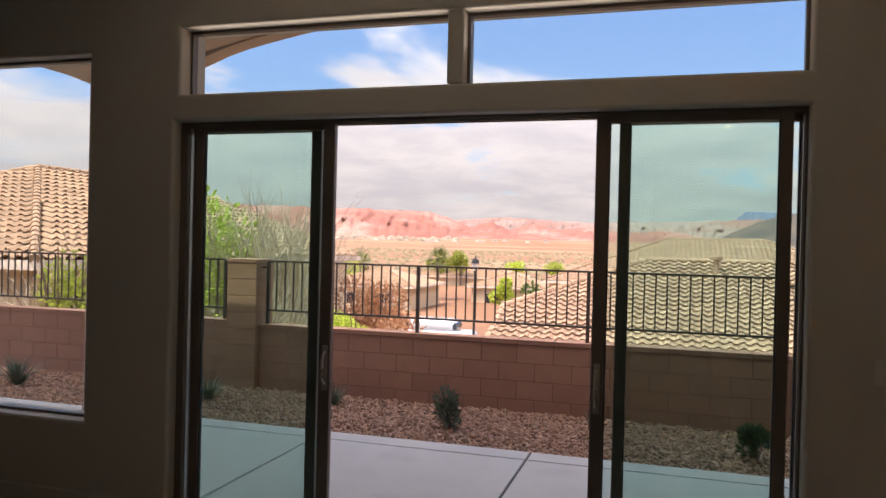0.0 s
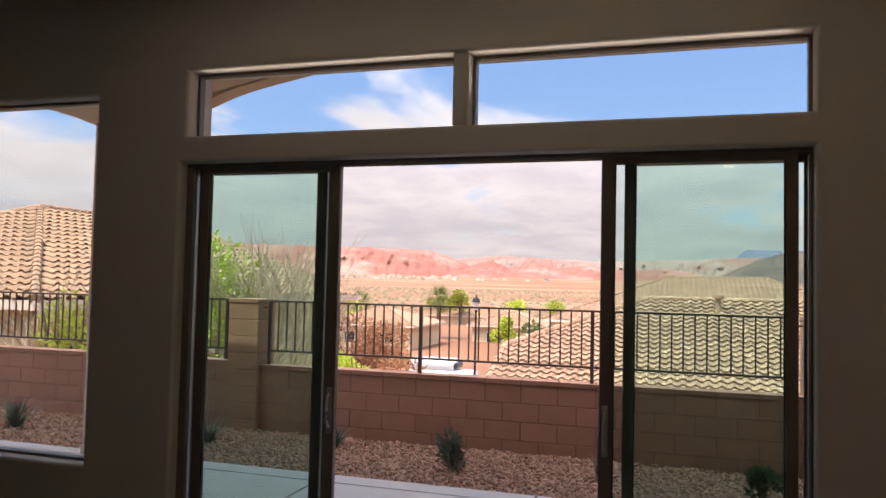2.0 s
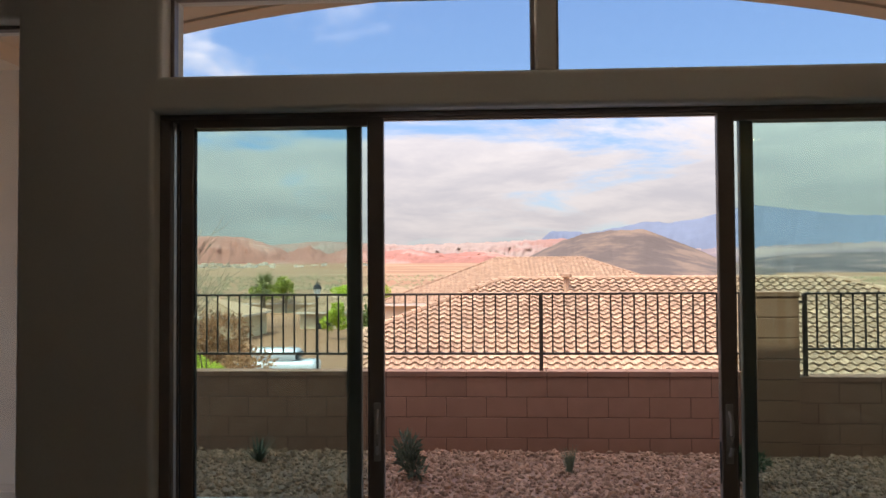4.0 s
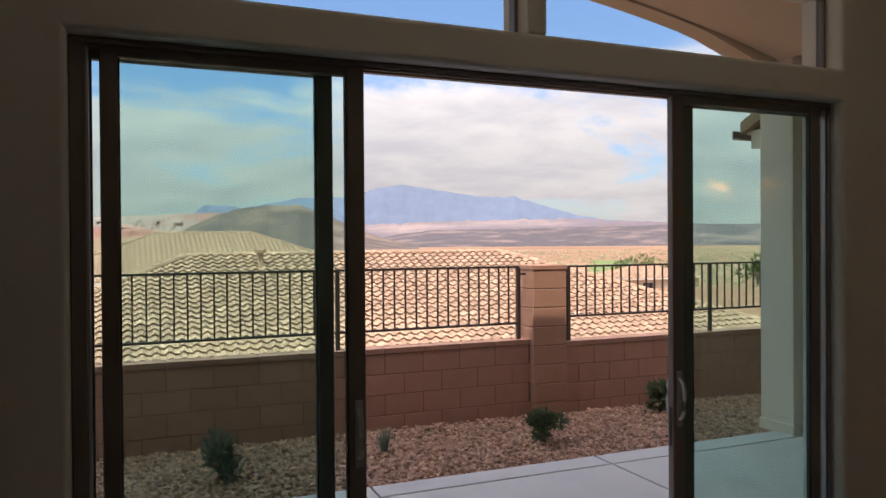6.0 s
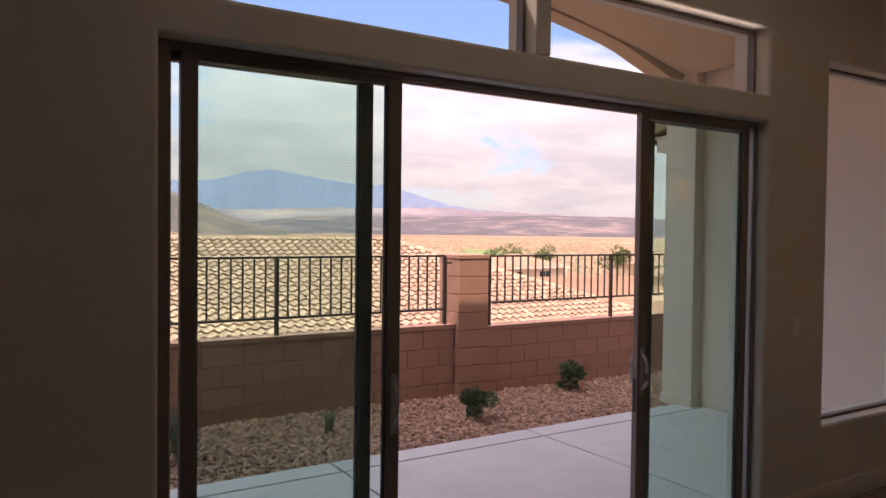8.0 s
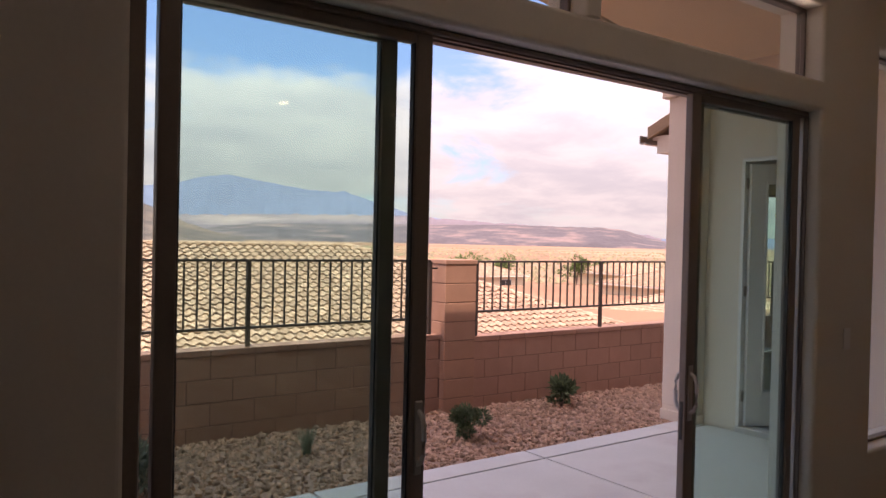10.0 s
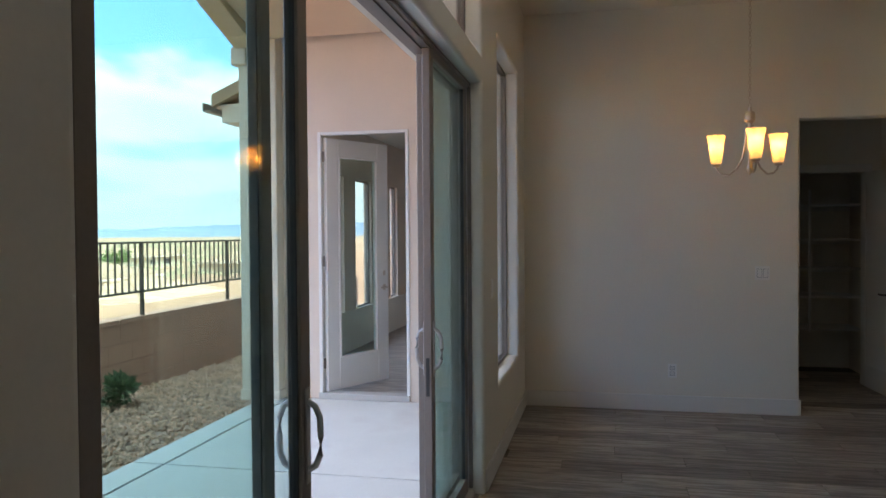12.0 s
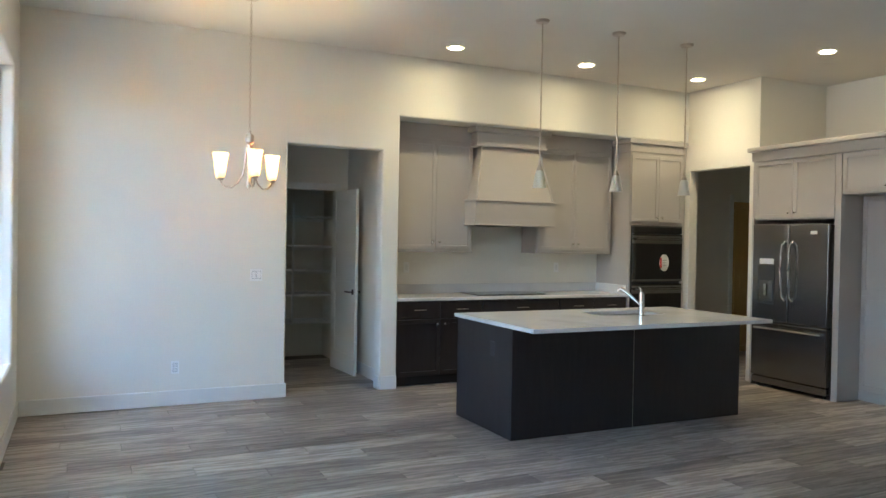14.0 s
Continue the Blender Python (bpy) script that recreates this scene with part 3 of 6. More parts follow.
for a in (0.15, W - 0.172):
    bx(lf, a, a + 0.022, -T - 0.008, 0.008, 0.30, H - 0.16, 0.003)
for a in (0.30, H - 0.182):
    bx(lf, 0.15, W - 0.15, -T - 0.008, 0.008, a, a + 0.022, 0.003)
leaf = part("door_leaf", lf, M_TRIM, gd, "cream door leaf swung inwards")
leaf.matrix_basis = pose(6.03, 1.925, 0.05, 0, 0, -28)
gp = block("pane", M_GLASS, leaf, 0.172, W - 0.172, -T / 2 - 0.005, -T / 2 + 0.005, 0.322, H - 0.182, 0)
gp.visible_shadow = False
kn = bmesh.new()
for s in (-1, 1):
    y = -T / 2 + s * (T / 2 + 0.004)
    bx(kn, W - 0.085, W - 0.045, y - 0.004, y + 0.004, 0.93, 0.99, 0.003)
    tube(kn, [(W - 0.065, y, 0.96), (W - 0.065, y + s * 0.045, 0.96), (W - 0.16, y + s * 0.05, 0.96)], 0.009)
bx(kn, W - 0.08, W - 0.05, -T - 0.012, 0.012, 1.08, 1.13, 0.004)
part("handle", kn, M_NICKEL, leaf, "brushed nickel lever", True)
for z in (0.22, 1.2, 2.2):
    block("hinge", M_BRONZE, gd, 6.0, 6.035, 1.915, 1.933, z + 0.05, z + 0.15, 0.002)

# the wing's eave with its gutter
eave = structure(thing("roof_wing", "", "roof"), "wing roof edge with brown fascia and gutter", "roof")
ev = bmesh.new()
bx(ev, 6.0, 12.6, 2.72, 3.02, 2.80, 2.84)
bx(ev, 6.0, 12.6, 2.72, 2.96, 2.66, 2.80)
part("soffit", ev, M_STUCCO, eave)
vs = [(5.94, 3.04, 2.81), (5.94, 3.04, 2.93), (5.94, 2.72, 3.07), (5.94, 2.72, 2.95), (10.6, 3.04, 2.81), (10.6, 3.04, 2.93), (10.6, 2.72, 3.07), (10.6, 2.72, 2.95)]
raw("roof_slope", vs, [(0, 1, 2, 3), (4, 7, 6, 5), (1, 5, 6, 2), (0, 3, 7, 4), (0, 4, 5, 1), (3, 2, 6, 7)], M_TILE_RED, eave)
gt = bmesh.new()
bx(gt, 5.92, 10.6, 3.04, 3.12, 2.76, 2.775, 0.002)
bx(gt, 5.92, 10.6, 3.11, 3.13, 2.77, 2.85, 0.004)
part("gutter", gt, M_BRONZE, eave)

# unseen main roof over room and patio, sized for its shadow outside
roof = structure(thing("roof_house", "", "roof"), "unseen house roof with overhanging eaves set to shade the garden wall", "roof")
rf = bmesh.new()
# deck ends reach east and west to keep sun off the garden wall
bx(rf, -8.4, 10.6, -12.15, 3.00, 4.35, 4.40, 0.01)
bx(rf, -8.4, 10.6, 2.71, 3.00, 4.25, 4.35, 0.01)
part("roof_deck", rf, M_STUCCO, roof)
rs = bmesh.new()
bx(rs, -5.15, 10.2, -12.3, 0.25, 3.72, 4.34)
part("attic", rs, M_STUCCO, roof)

# patio slab in saw-cut panels
slab = structure(thing("pavement", "", "pavement"), "pale grey concrete patio slab with saw-cut joints", "pavement")
xs = [-9.6, -7.67, -5.74, -3.81, -1.88, 0.0, 1.915, 3.84, 5.985]
for i, (a, b) in enumerate(zip(xs, xs[1:])):
    for c, d in ((0.25, 2.265), (2.265, 2.52)):
        block("slab_panel", M_SLAB, slab, a + 0.010, b - 0.010, c + (0.010 if c > 1 else 0), d - 0.010, -0.14, -0.012, 0.004)
block("joint_filler", M_JOINT, slab, -9.6, 5.985, 0.25, 2.515, -0.15, -0.026, 0)

# patio ceiling light
can = thing("recessed_light", "white recessed patio ceiling light, switched off", "ceiling light", (4.9, 1.45, 3.69))
tb = bmesh.new()
lathe(tb, [(0.065, 0.012), (0.10, 0.0), (0.10, 0.014), (0.065, 0.03)], (0, 0, 0), 24)
part("trim_ring", tb, M_TRIM, can)
lb = bmesh.new()
lathe(lb, [(0.0005, 0.016), (0.066, 0.012)], (0, 0, 0), 24)
part("lens", lb, M_FROST, can)

# ---- ground outside ----
def ground_z(x, y):
    r = math.hypot(x, y)
    if y < 4.6 and r < 30:
        z = -0.05 - 0.05 * min(max((y - 2.5) / 1.8, 0), 1) - 0.012 * max(x - 2.5, 0)
        return max(z, -0.35)
    k = min(max((y - 4.6) / 5.0, 0), 1)
    near = -0.5 - 2.6 * k - 2.4 * min(max((y - 12) / 60, 0), 1)
    f = min(max((r - 120) / 800, 0), 1)
    far = near * (1 - f) + f * (-6.0)
    g = min(max((r - 900) / 1500, 0), 1)
    east = min(max((math.degrees(math.atan2(x, y)) - 4) / 11, 0), 1)
    return far + g * g * 32 * (1 - east) - 3.5 * f * east + 0.9 * noise.noise(Vector((x * 0.012, y * 0.012, 0))) * min(max((r - 60) / 100, 0), 1)


xs = sorted({*np.round(np.concatenate([np.linspace(-12, 12, 61), np.linspace(-80, 80, 65), np.geomspace(84, 3600, 34), -np.geomspace(84, 3600, 34)]), 3).tolist()})
ys = sorted({*np.round(np.concatenate([np.linspace(2.5, 4.58, 14), [4.62], np.linspace(5, 30, 26), np.linspace(31, 120, 46), np.geomspace(124, 3600, 44), -np.geomspace(20, 3000, 8), [0.22]]), 3).tolist()})
ys = [y for y in ys if y > 0.2 or y < -19]
vs = [(x, y, ground_z(x, y) if y > 0.3 else -0.6) for y in ys for x in xs]
n = len(xs)
fs = [(j * n + i, j * n + i + 1, (j + 1) * n + i + 1, (j + 1) * n + i) for j in range(len(ys) - 1) for i in range(n - 1)]
M_DESERT = material("desert_soil", (0.275, 0.135, 0.070), 0.95, vary=0.3, scale=0.006, fine=0.06, second=(0.27, 0.185, 0.105), amount=0.7, stretch=(0.35, 1, 1))
gr = raw("ground", vs, fs, M_DESERT, None, True)
structure(gr, "red and tan desert ground sloping down to the valley", "ground")
bed = raw("ground_bed", [(x, y, ground_z(x, y) + 0.006) for y in np.linspace(2.5, 4.4, 12) for x in np.linspace(-11, 11, 45)], [(j * 45 + i, j * 45 + i + 1, (j + 1) * 45 + i + 1, (j + 1) * 45 + i) for j in range(11) for i in range(44)], M_BED)
structure(bed, "dark soil under the planting bed gravel", "ground")

# gravel
rng = np.random.default_rng(4)
ico = bmesh.new()
bmesh.ops.create_icosphere(ico, subdivisions=1, radius=1)
iv = np.array([v.co for v in ico.verts])
ifc = np.array([[v.index for v in f.verts] for f in ico.faces])
ico.free()
N = 21000
px, py = rng.uniform(-8.5, 9.5, N), rng.uniform(2.50, 4.36, N)
keep = ~((px > 5.86) & (py < 2.75))
px, py = px[keep], py[keep]
N = len(px)
sz = rng.uniform(0.012, 0.030, (N, 1, 1)) * rng.uniform(0.55, 1.25, (N, 1, 3))
ang = rng.uniform(0, 6.28, N)
base = iv[None] * (1 + rng.uniform(-0.28, 0.28, (N, len(iv), 1))) * sz
ca, sa = np.cos(ang)[:, None], np.sin(ang)[:, None]
gx = base[:, :, 0] * ca - base[:, :, 1] * sa + px[:, None]
gy = base[:, :, 0] * sa + base[:, :, 1] * ca + py[:, None]
gz = base[:, :, 2] + np.array([ground_z(a, b) for a, b in zip(px, py)])[:, None] + rng.uniform(0.004, 0.022, N)[:, None]
gv = np.stack([gx, gy, gz], -1).reshape(-1, 3)
gf = (ifc[None] + (np.arange(N) * len(iv))[:, None, None]).reshape(-1, 3)
me = bpy.data.meshes.new("gravel")
me.from_pydata(gv.tolist(), [], gf.tolist())
me.materials.append(M_GRAVEL)
tagged(new("gravel", me), "pinkish crushed stone gravel on the planting bed", "gravel", "", "stuff")

# ---- kitchen ----
def shaker(parent, name, axis, front, u0, u1, z0, z1, mat, out=-1, depth=0.02, rail=0.06):
    """A framed cabinet front on the plane 'front' of an axis; out is the side on which it stands proud."""
    bm = bmesh.new()
    lo, hi = sorted((front, front + out * depth))
    if axis == "x":
        bx(bm, lo, hi, u0, u1, z0, z1)
    else:
        bx(bm, u0, u1, lo, hi, z0, z1)
    k = 0 if axis == "x" else 1
    bm.normal_update()
    face = max(bm.faces, key=lambda f: f.normal[k] * out)
    bmesh.ops.inset_region(bm, faces=[face], thickness=rail)
    bmesh.ops.inset_region(bm, faces=[face], thickness=0.003)
    for v in face.verts:
        v.co[k] -= out * depth * 0.5
    sharp = [e for e in bm.edges if len(e.link_faces) == 2 and e.calc_face_angle(0) > 1.2]
    bmesh.ops.bevel(bm, geom=sharp, offset=0.0015, segments=1, affect="EDGES")
    return part(name, bm, mat, parent)


def knob(parent, axis, front, u, z, out=-1):
    bm = bmesh.new()
    d = Vector((out, 0, 0)) if axis == "x" else Vector((0, out, 0))
    p = Vector((front, u, z)) if axis == "x" else Vector((u, front, z))
    cyl(bm, p - d * 0.002, p + d * 0.016, 0.006, 0.006, 8)
    bmesh.ops.create_uvsphere(bm, u_segments=12, v_segments=8, radius=0.015, matrix=Matrix.Translation(p + d * 0.024))
    return part("knob", bm, M_CHROME, parent, "round polished nickel knob", True)


def pull(parent, x, y0, y1, z):
    bm = bmesh.new()
    tube(bm, [(x, y0, z), (x - 0.028, y0, z), (x - 0.028, y1, z), (x, y1, z)], 0.005)
    return part("pull", bm, M_CHROME, parent, "slim bar pull", True)


CT = 0.95       # height of the wall counter
FX = 6.045      # front of the base cabinets
for i, (a, b) in enumerate(((-4.52, -3.492), (-5.55, -4.522), (-6.545, -5.552))):
    c = thing("base_cabinet", "espresso-stained base cabinet under the white counter", "cabinet", group="base cabinets along the kitchen wall")
    block("body", M_CABD, c, FX, 6.655, a, b, 0.105, CT - 0.035, 0.002)
    block("toe_kick", M_KICK, c, FX + 0.05, 6.65, a, b, 0.002, 0.105, 0)
    m = (a + b) / 2
    for u0, u1, k in ((a + 0.012, m - 0.003, m - 0.045), (m + 0.003, b - 0.012, m + 0.045)):
        d = shaker(c, "door", "x", FX, u0, u1, 0.115, 0.715, M_CABD)
        knob(d, "x", FX - 0.02, k, 0.665)
    if i == 1:
        d = block("drawer", M_CABD, c, FX - 0.02, FX, a + 0.012, b - 0.012, 0.725, 0.905, 0.003)
        pull(d, FX - 0.02, m - 0.08, m + 0.08, 0.82)
    else:
        for u0, u1 in ((a + 0.012, m - 0.003), (m + 0.003, b - 0.012)):
            d = block("drawer", M_CABD, c, FX - 0.02, FX, u0, u1, 0.725, 0.905, 0.003)
            pull(d, FX - 0.02, (u0 + u1) / 2 - 0.07, (u0 + u1) / 2 + 0.07, 0.82)
wt1 = thing("worktop", "white quartz kitchen counter with a low upstand", "worktop")
block("slab", M_QUARTZ, wt1, 6.015, 6.658, -6.545, -3.489, CT - 0.035, CT, 0.003)
block("backsplash", M_QUARTZ, wt1, 6.638, 6.658, -6.545, -3.489, CT, CT + 0.105, 0.002, "low quartz upstand")
block("backsplash", M_QUARTZ, wt1, 6.03, 6.638, -3.507, -3.489, CT, CT + 0.105, 0.002, "low quartz upstand")
block("backsplash", M_QUARTZ, wt1, 6.05, 6.638, -6.545, -6.527, CT, CT + 0.105, 0.002, "low quartz upstand")
ck = thing("cooktop", "black glass electric cooktop set into the counter", "cooktop")
block("glass_top", M_BLACKGL, ck, 6.12, 6.58, -5.42, -4.52, CT + 0.001, CT + 0.012, 0.003)
for x, y, r in ((6.23, -4.72, 0.08), (6.46, -4.72, 0.10), (6.23, -5.22, 0.10), (6.46, -5.22, 0.08), (6.35, -4.97, 0.12)):
    rb = bmesh.new()
    lathe(rb, [(r, 0.0125), (r + 0.004, 0.0128)], (x, y, CT), 28)
    part("burner_ring", rb, M_GREYLABEL, ck)

UX = 6.33
UP_TOP = 2.70
for a, b in ((-4.525, -3.60), (-6.51, -5.40)):
    c = thing("wall_cabinet", "warm grey painted wall cabinet with two framed doors", "cabinet", group="wall cabinets beside the hood")
    a0 = a
    block("body", M_CABW, c, UX, 6.655, a0, b, 1.45, UP_TOP, 0.002)
    m = (a0 + b) / 2
    for u0, u1, k in ((a0 + 0.008, m - 0.002, m - 0.04), (m + 0.002, b - 0.008, m + 0.04)):
        d = shaker(c, "door", "x", UX, u0, u1, 1.47, UP_TOP - 0.02, M_CABW)
        knob(d, "x", UX - 0.02, k, 1.55)
    t = bmesh.new()
    bx(t, UX - 0.012, 6.655, a0 - 0.004, b + 0.004, 1.432, 1.45, 0.002)
    part("light_rail", t, M_CABW, c)
    f = bmesh.new()
    bx(f, UX - 0.006, 6.65, a0 - (0.0 if b > -4 else 0.0), b + (0.11 if b > -4 else 0.0), UP_TOP, 2.866, 0.002)
    part("top_frieze", f, M_CABW, c)
fl = bmesh.new()
bx(fl, UX + 0.01, 6.64, -3.60, -3.489, 1.45, 2.866)
structure(part("trim_filler", fl, M_CABW), "grey painted cabinet filler strip", "trim")

hd = thing("range_hood", "tapered warm grey painted wooden range hood above the cooktop", "range hood")
HY0, HY1 = -5.49, -4.43
hb = bmesh.new()
bx(hb, 6.06, 6.655, HY0, HY1, 1.745, 2.03, 0.003)
bx(hb, 6.045, 6.655, HY0 - 0.012, HY1 + 0.012, 2.015, 2.04, 0.004)
bx(hb, 6.05, 6.655, HY0 - 0.006, HY1 + 0.006, 1.745, 1.765, 0.003)
part("apron", hb, M_CABW, hd)
hc = [(6.075, HY0 + 0.03, 2.04), (6.075, HY1 - 0.03, 2.04), (6.655, HY1 - 0.03, 2.04), (6.655, HY0 + 0.03, 2.04), (6.21, HY0 + 0.15, 2.66), (6.21, HY1 - 0.15, 2.66), (6.655, HY1 - 0.15, 2.66), (6.655, HY0 + 0.15, 2.66)]
raw("chimney", hc, [(3, 2, 1, 0), (0, 1, 5, 4), (1, 2, 6, 5), (2, 3, 7, 6), (3, 0, 4, 7), (4, 5, 6, 7)], M_CABW, hd)
for s, yb, yt in ((1, HY0 + 0.03, HY0 + 0.15), (-1, HY1 - 0.03, HY1 - 0.15)):
    sb = bmesh.new()
    tube(sb, [(6.07, yb, 2.04), (6.205, yt, 2.66)], 0.012, 6)
    part("edge_strip", sb, M_CABW, hd)
ht = bmesh.new()
bx(ht, 6.17, 6.655, HY0 + 0.07, HY1 - 0.07, 2.66, 2.80, 0.003)
bx(ht, 6.13, 6.655, HY0 + 0.02, HY1 - 0.02, 2.80, 2.866, 0.012, 2)
bx(ht, 6.155, 6.655, HY0 + 0.05, HY1 - 0.05, 2.645, 2.675, 0.004)
part("crown", ht, M_CABW, hd)

# oven tower
ot = thing("oven_cabinet", "tall warm grey cabinet housing the double oven", "cabinet")
OY0, OY1 = -7.44, -6.55
block("side_panel", M_CABW, ot, 6.02, 6.655, OY0, OY0 + 0.05, 0.10, 2.72)
block("side_panel", M_CABW, ot, 6.02, 6.655, OY1 - 0.03, OY1, 0.10, 2.72)
block("back_panel", M_CABW, ot, 6.60, 6.655, OY0 + 0.05, OY1 - 0.03, 0.10, 2.72, 0)
block("upper_box", M_CABW, ot, 6.02, 6.60, OY0 + 0.05, OY1 - 0.03, 1.80, 2.72)
block("lower_box", M_CABW, ot, 6.02, 6.60, OY0 + 0.05, OY1 - 0.03, 0.10, 0.42)
m = (OY0 + OY1) / 2
for u0, u1, k in ((OY0 + 0.06, m - 0.002, m - 0.04), (m + 0.002, OY1 - 0.015, m + 0.04)):
    d = shaker(ot, "door", "x", 6.02, u0, u1, 1.84, 2.66, M_CABW)
    knob(d, "x", 6.0, k, 1.90)
oc = bmesh.new()
bx(oc, 6.005, 6.655, OY0, OY1 + 0.01, 2.70, 2.80, 0.003)
bx(oc, 5.97, 6.655, OY0, OY1 + 0.045, 2.80, 2.86, 0.010, 2)
part("crown", oc, M_CABW, ot)
block("toe_kick", M_KICK, ot, 6.07, 6.64, OY0, OY1, 0.002, 0.10, 0)
ov = thing("double_oven", "black glass built-in double wall oven with steel handles", "oven")
block("carcass", M_SLOT, ov, 6.03, 6.59, OY0 + 0.06, OY1 - 0.04, 0.43, 1.79, 0)
block("control_panel", M_BLACKGL, ov, 6.0, 6.03, OY0 + 0.055, OY1 - 0.035, 1.70, 1.79, 0.003)
block("trim_strip", M_STEEL, ov, 5.995, 6.03, OY0 + 0.055, OY1 - 0.035, 1.775, 1.795, 0.002)
for z0, z1 in ((1.10, 1.69), (0.45, 1.07)):
    d = block("oven_door", M_BLACKGL, ov, 5.99, 6.03, OY0 + 0.055, OY1 - 0.035, z0, z1, 0.004)
    block("steel_band", M_STEEL, d, 5.987, 6.0, OY0 + 0.055, OY1 - 0.035, z1 - 0.12, z1 - 0.02, 0.003)
    hh = bmesh.new()
    tube(hh, [(5.99, OY0 + 0.10, z1 - 0.06), (5.945, OY0 + 0.10, z1 - 0.06), (5.945, OY1 - 0.08, z1 - 0.06), (5.99, OY1 - 0.08, z1 - 0.06)], 0.012)
    part("handle", hh, M_STEEL, d, "", True)
    block("lower_strip", M_STEEL, d, 5.987, 6.0, OY0 + 0.055, OY1 - 0.035, z0, z0 + 0.03, 0.002)
st = bmesh.new()
bmesh.ops.create_cone(st, cap_ends=True, segments=28, radius1=0.085, radius2=0.085, depth=0.002, matrix=Matrix.Translation((5.988, -7.09, 1.335)) @ Matrix.Rotation(radians(90), 4, "Y") @ Matrix.Diagonal((1.25, 0.9, 1, 1)))
stk = part("sticker", st, M_WHITELABEL, ov, "oval white and red sticker")
block("sticker_bar", M_REDLABEL, stk, 5.9855, 5.9868, -7.05, -7.02, 1.27, 1.40, 0)
for z in (1.30, 1.33, 1.36):
    block("print_line", M_GREYLABEL, stk, 5.9855, 5.9868, -7.13, -7.06, z, z + 0.008, 0)

# island
IX0, IX1, IY0, IY1 = 3.745, 4.70, -5.99, -3.545
isl = thing("kitchen_island", "espresso-stained island with a plain panelled back", "kitchen island")
block("body", M_CABD, isl, IX0 + 0.02, IX1 - 0.06, IY0 + 0.02, IY1 - 0.02, 0.10, 0.885, 0)
block("toe_kick", M_KICK, isl, IX0 + 0.02, IX1 - 0.09, IY0 + 0.02, IY1 - 0.02, 0.002, 0.10, 0)
block("back_panel", M_CABD, isl, IX0, IX0 + 0.02, -4.752, IY1, 0.003, 0.885, 0.0015)
block("back_panel", M_CABD, isl, IX0, IX0 + 0.02, IY0, -4.758, 0.003, 0.885, 0.0015)
block("panel_joint", M_NICKEL, isl, IX0 + 0.004, IX0 + 0.018, -4.758, -4.752, 0.003, 0.885, 0, "pale joint strip")
block("end_panel", M_CABD, isl, IX0 + 0.02, IX1, IY1 - 0.02, IY1, 0.003, 0.885, 0.0015)
block("end_panel", M_CABD, isl, IX0 + 0.02, IX1, IY0, IY0 + 0.02, 0.003, 0.885, 0.0015)
for i, (a, b) in enumerate(((-4.35, -3.57), (-5.15, -4.36), (-5.96, -5.16))):
    shaker(isl, "door", "x", IX1 - 0.06, a, b, 0.11, 0.87, M_CABD, out=1)
eo = block("outlet", M_SLOT, isl, 4.02, 4.09, IY1, IY1 + 0.006, 0.63, 0.75, 0.002, "black outlet plate")
TOP = 0.918
iw = thing("worktop", "white quartz island counter with a seating overhang", "worktop")
SX0, SX1, SY0, SY1 = 4.10, 4.50, -5.42, -4.72
for nm, a, b, c, d in (("slab", 3.42, SX0, -6.03, -3.53), ("slab", SX1, 4.74, -6.03, -3.53), ("slab", SX0, SX1, SY1, -3.53), ("slab", SX0, SX1, -6.03, SY0)):
    block(nm, M_QUARTZ, iw, a, b, c, d, TOP - 0.032, TOP, 0)
sk = thing("sink", "stainless steel undermount sink in the island counter", "sink")
bs = bmesh.new()
bx(bs, SX0 - 0.01, SX0, SY0, SY1, TOP - 0.22, TOP - 0.034)
bx(bs, SX1, SX1 + 0.01, SY0, SY1, TOP - 0.22, TOP - 0.034)
bx(bs, SX0 - 0.01, SX1 + 0.01, SY0 - 0.01, SY0, TOP - 0.22, TOP - 0.034)
bx(bs, SX0 - 0.01, SX1 + 0.01, SY1, SY1 + 0.01, TOP - 0.22, TOP - 0.034)
bx(bs, SX0 - 0.01, SX1 + 0.01, SY0 - 0.01, SY1 + 0.01, TOP - 0.23, TOP - 0.22)
part("bowl", bs, M_CHROME, sk)
dr = bmesh.new()
lathe(dr, [(0.0005, -0.215), (0.04, -0.215), (0.045, -0.219)], (4.3, -5.07, TOP), 20)
part("drain", dr, M_SLOT, sk)
fc = thing("faucet", "brushed steel pull-out kitchen faucet beside the sink", "faucet")
fb = bmesh.new()
cyl(fb, (4.03, -5.07, TOP), (4.03, -5.07, TOP + 0.010), 0.033, 0.031, 20)
cyl(fb, (4.03, -5.07, TOP + 0.008), (4.03, -5.07, TOP + 0.205), 0.026, 0.026, 20)
part("body", fb, M_CHROME, fc, "", True)
fs2 = bmesh.new()
tube(fs2, [(4.04, -5.065, TOP + 0.095), (4.10, -5.04, TOP + 0.145), (4.19, -5.0, TOP + 0.222), (4.215, -4.989, TOP + 0.234), (4.235, -4.98, TOP + 0.222), (4.24, -4.978, TOP + 0.195)], [0.014, 0.015, 0.017, 0.018, 0.018, 0.017], 12)
part("spout", fs2, M_CHROME, fc, "", True)
fh = bmesh.new()
tube(fh, [(4.03, -5.07, TOP + 0.20), (4.025, -5.062, TOP + 0.222), (4.01, -5.03, TOP + 0.25), (4.0, -5.01, TOP + 0.262)], [0.022, 0.012, 0.008, 0.006], 10)
part("lever", fh, M_CHROME, fc, "", True)

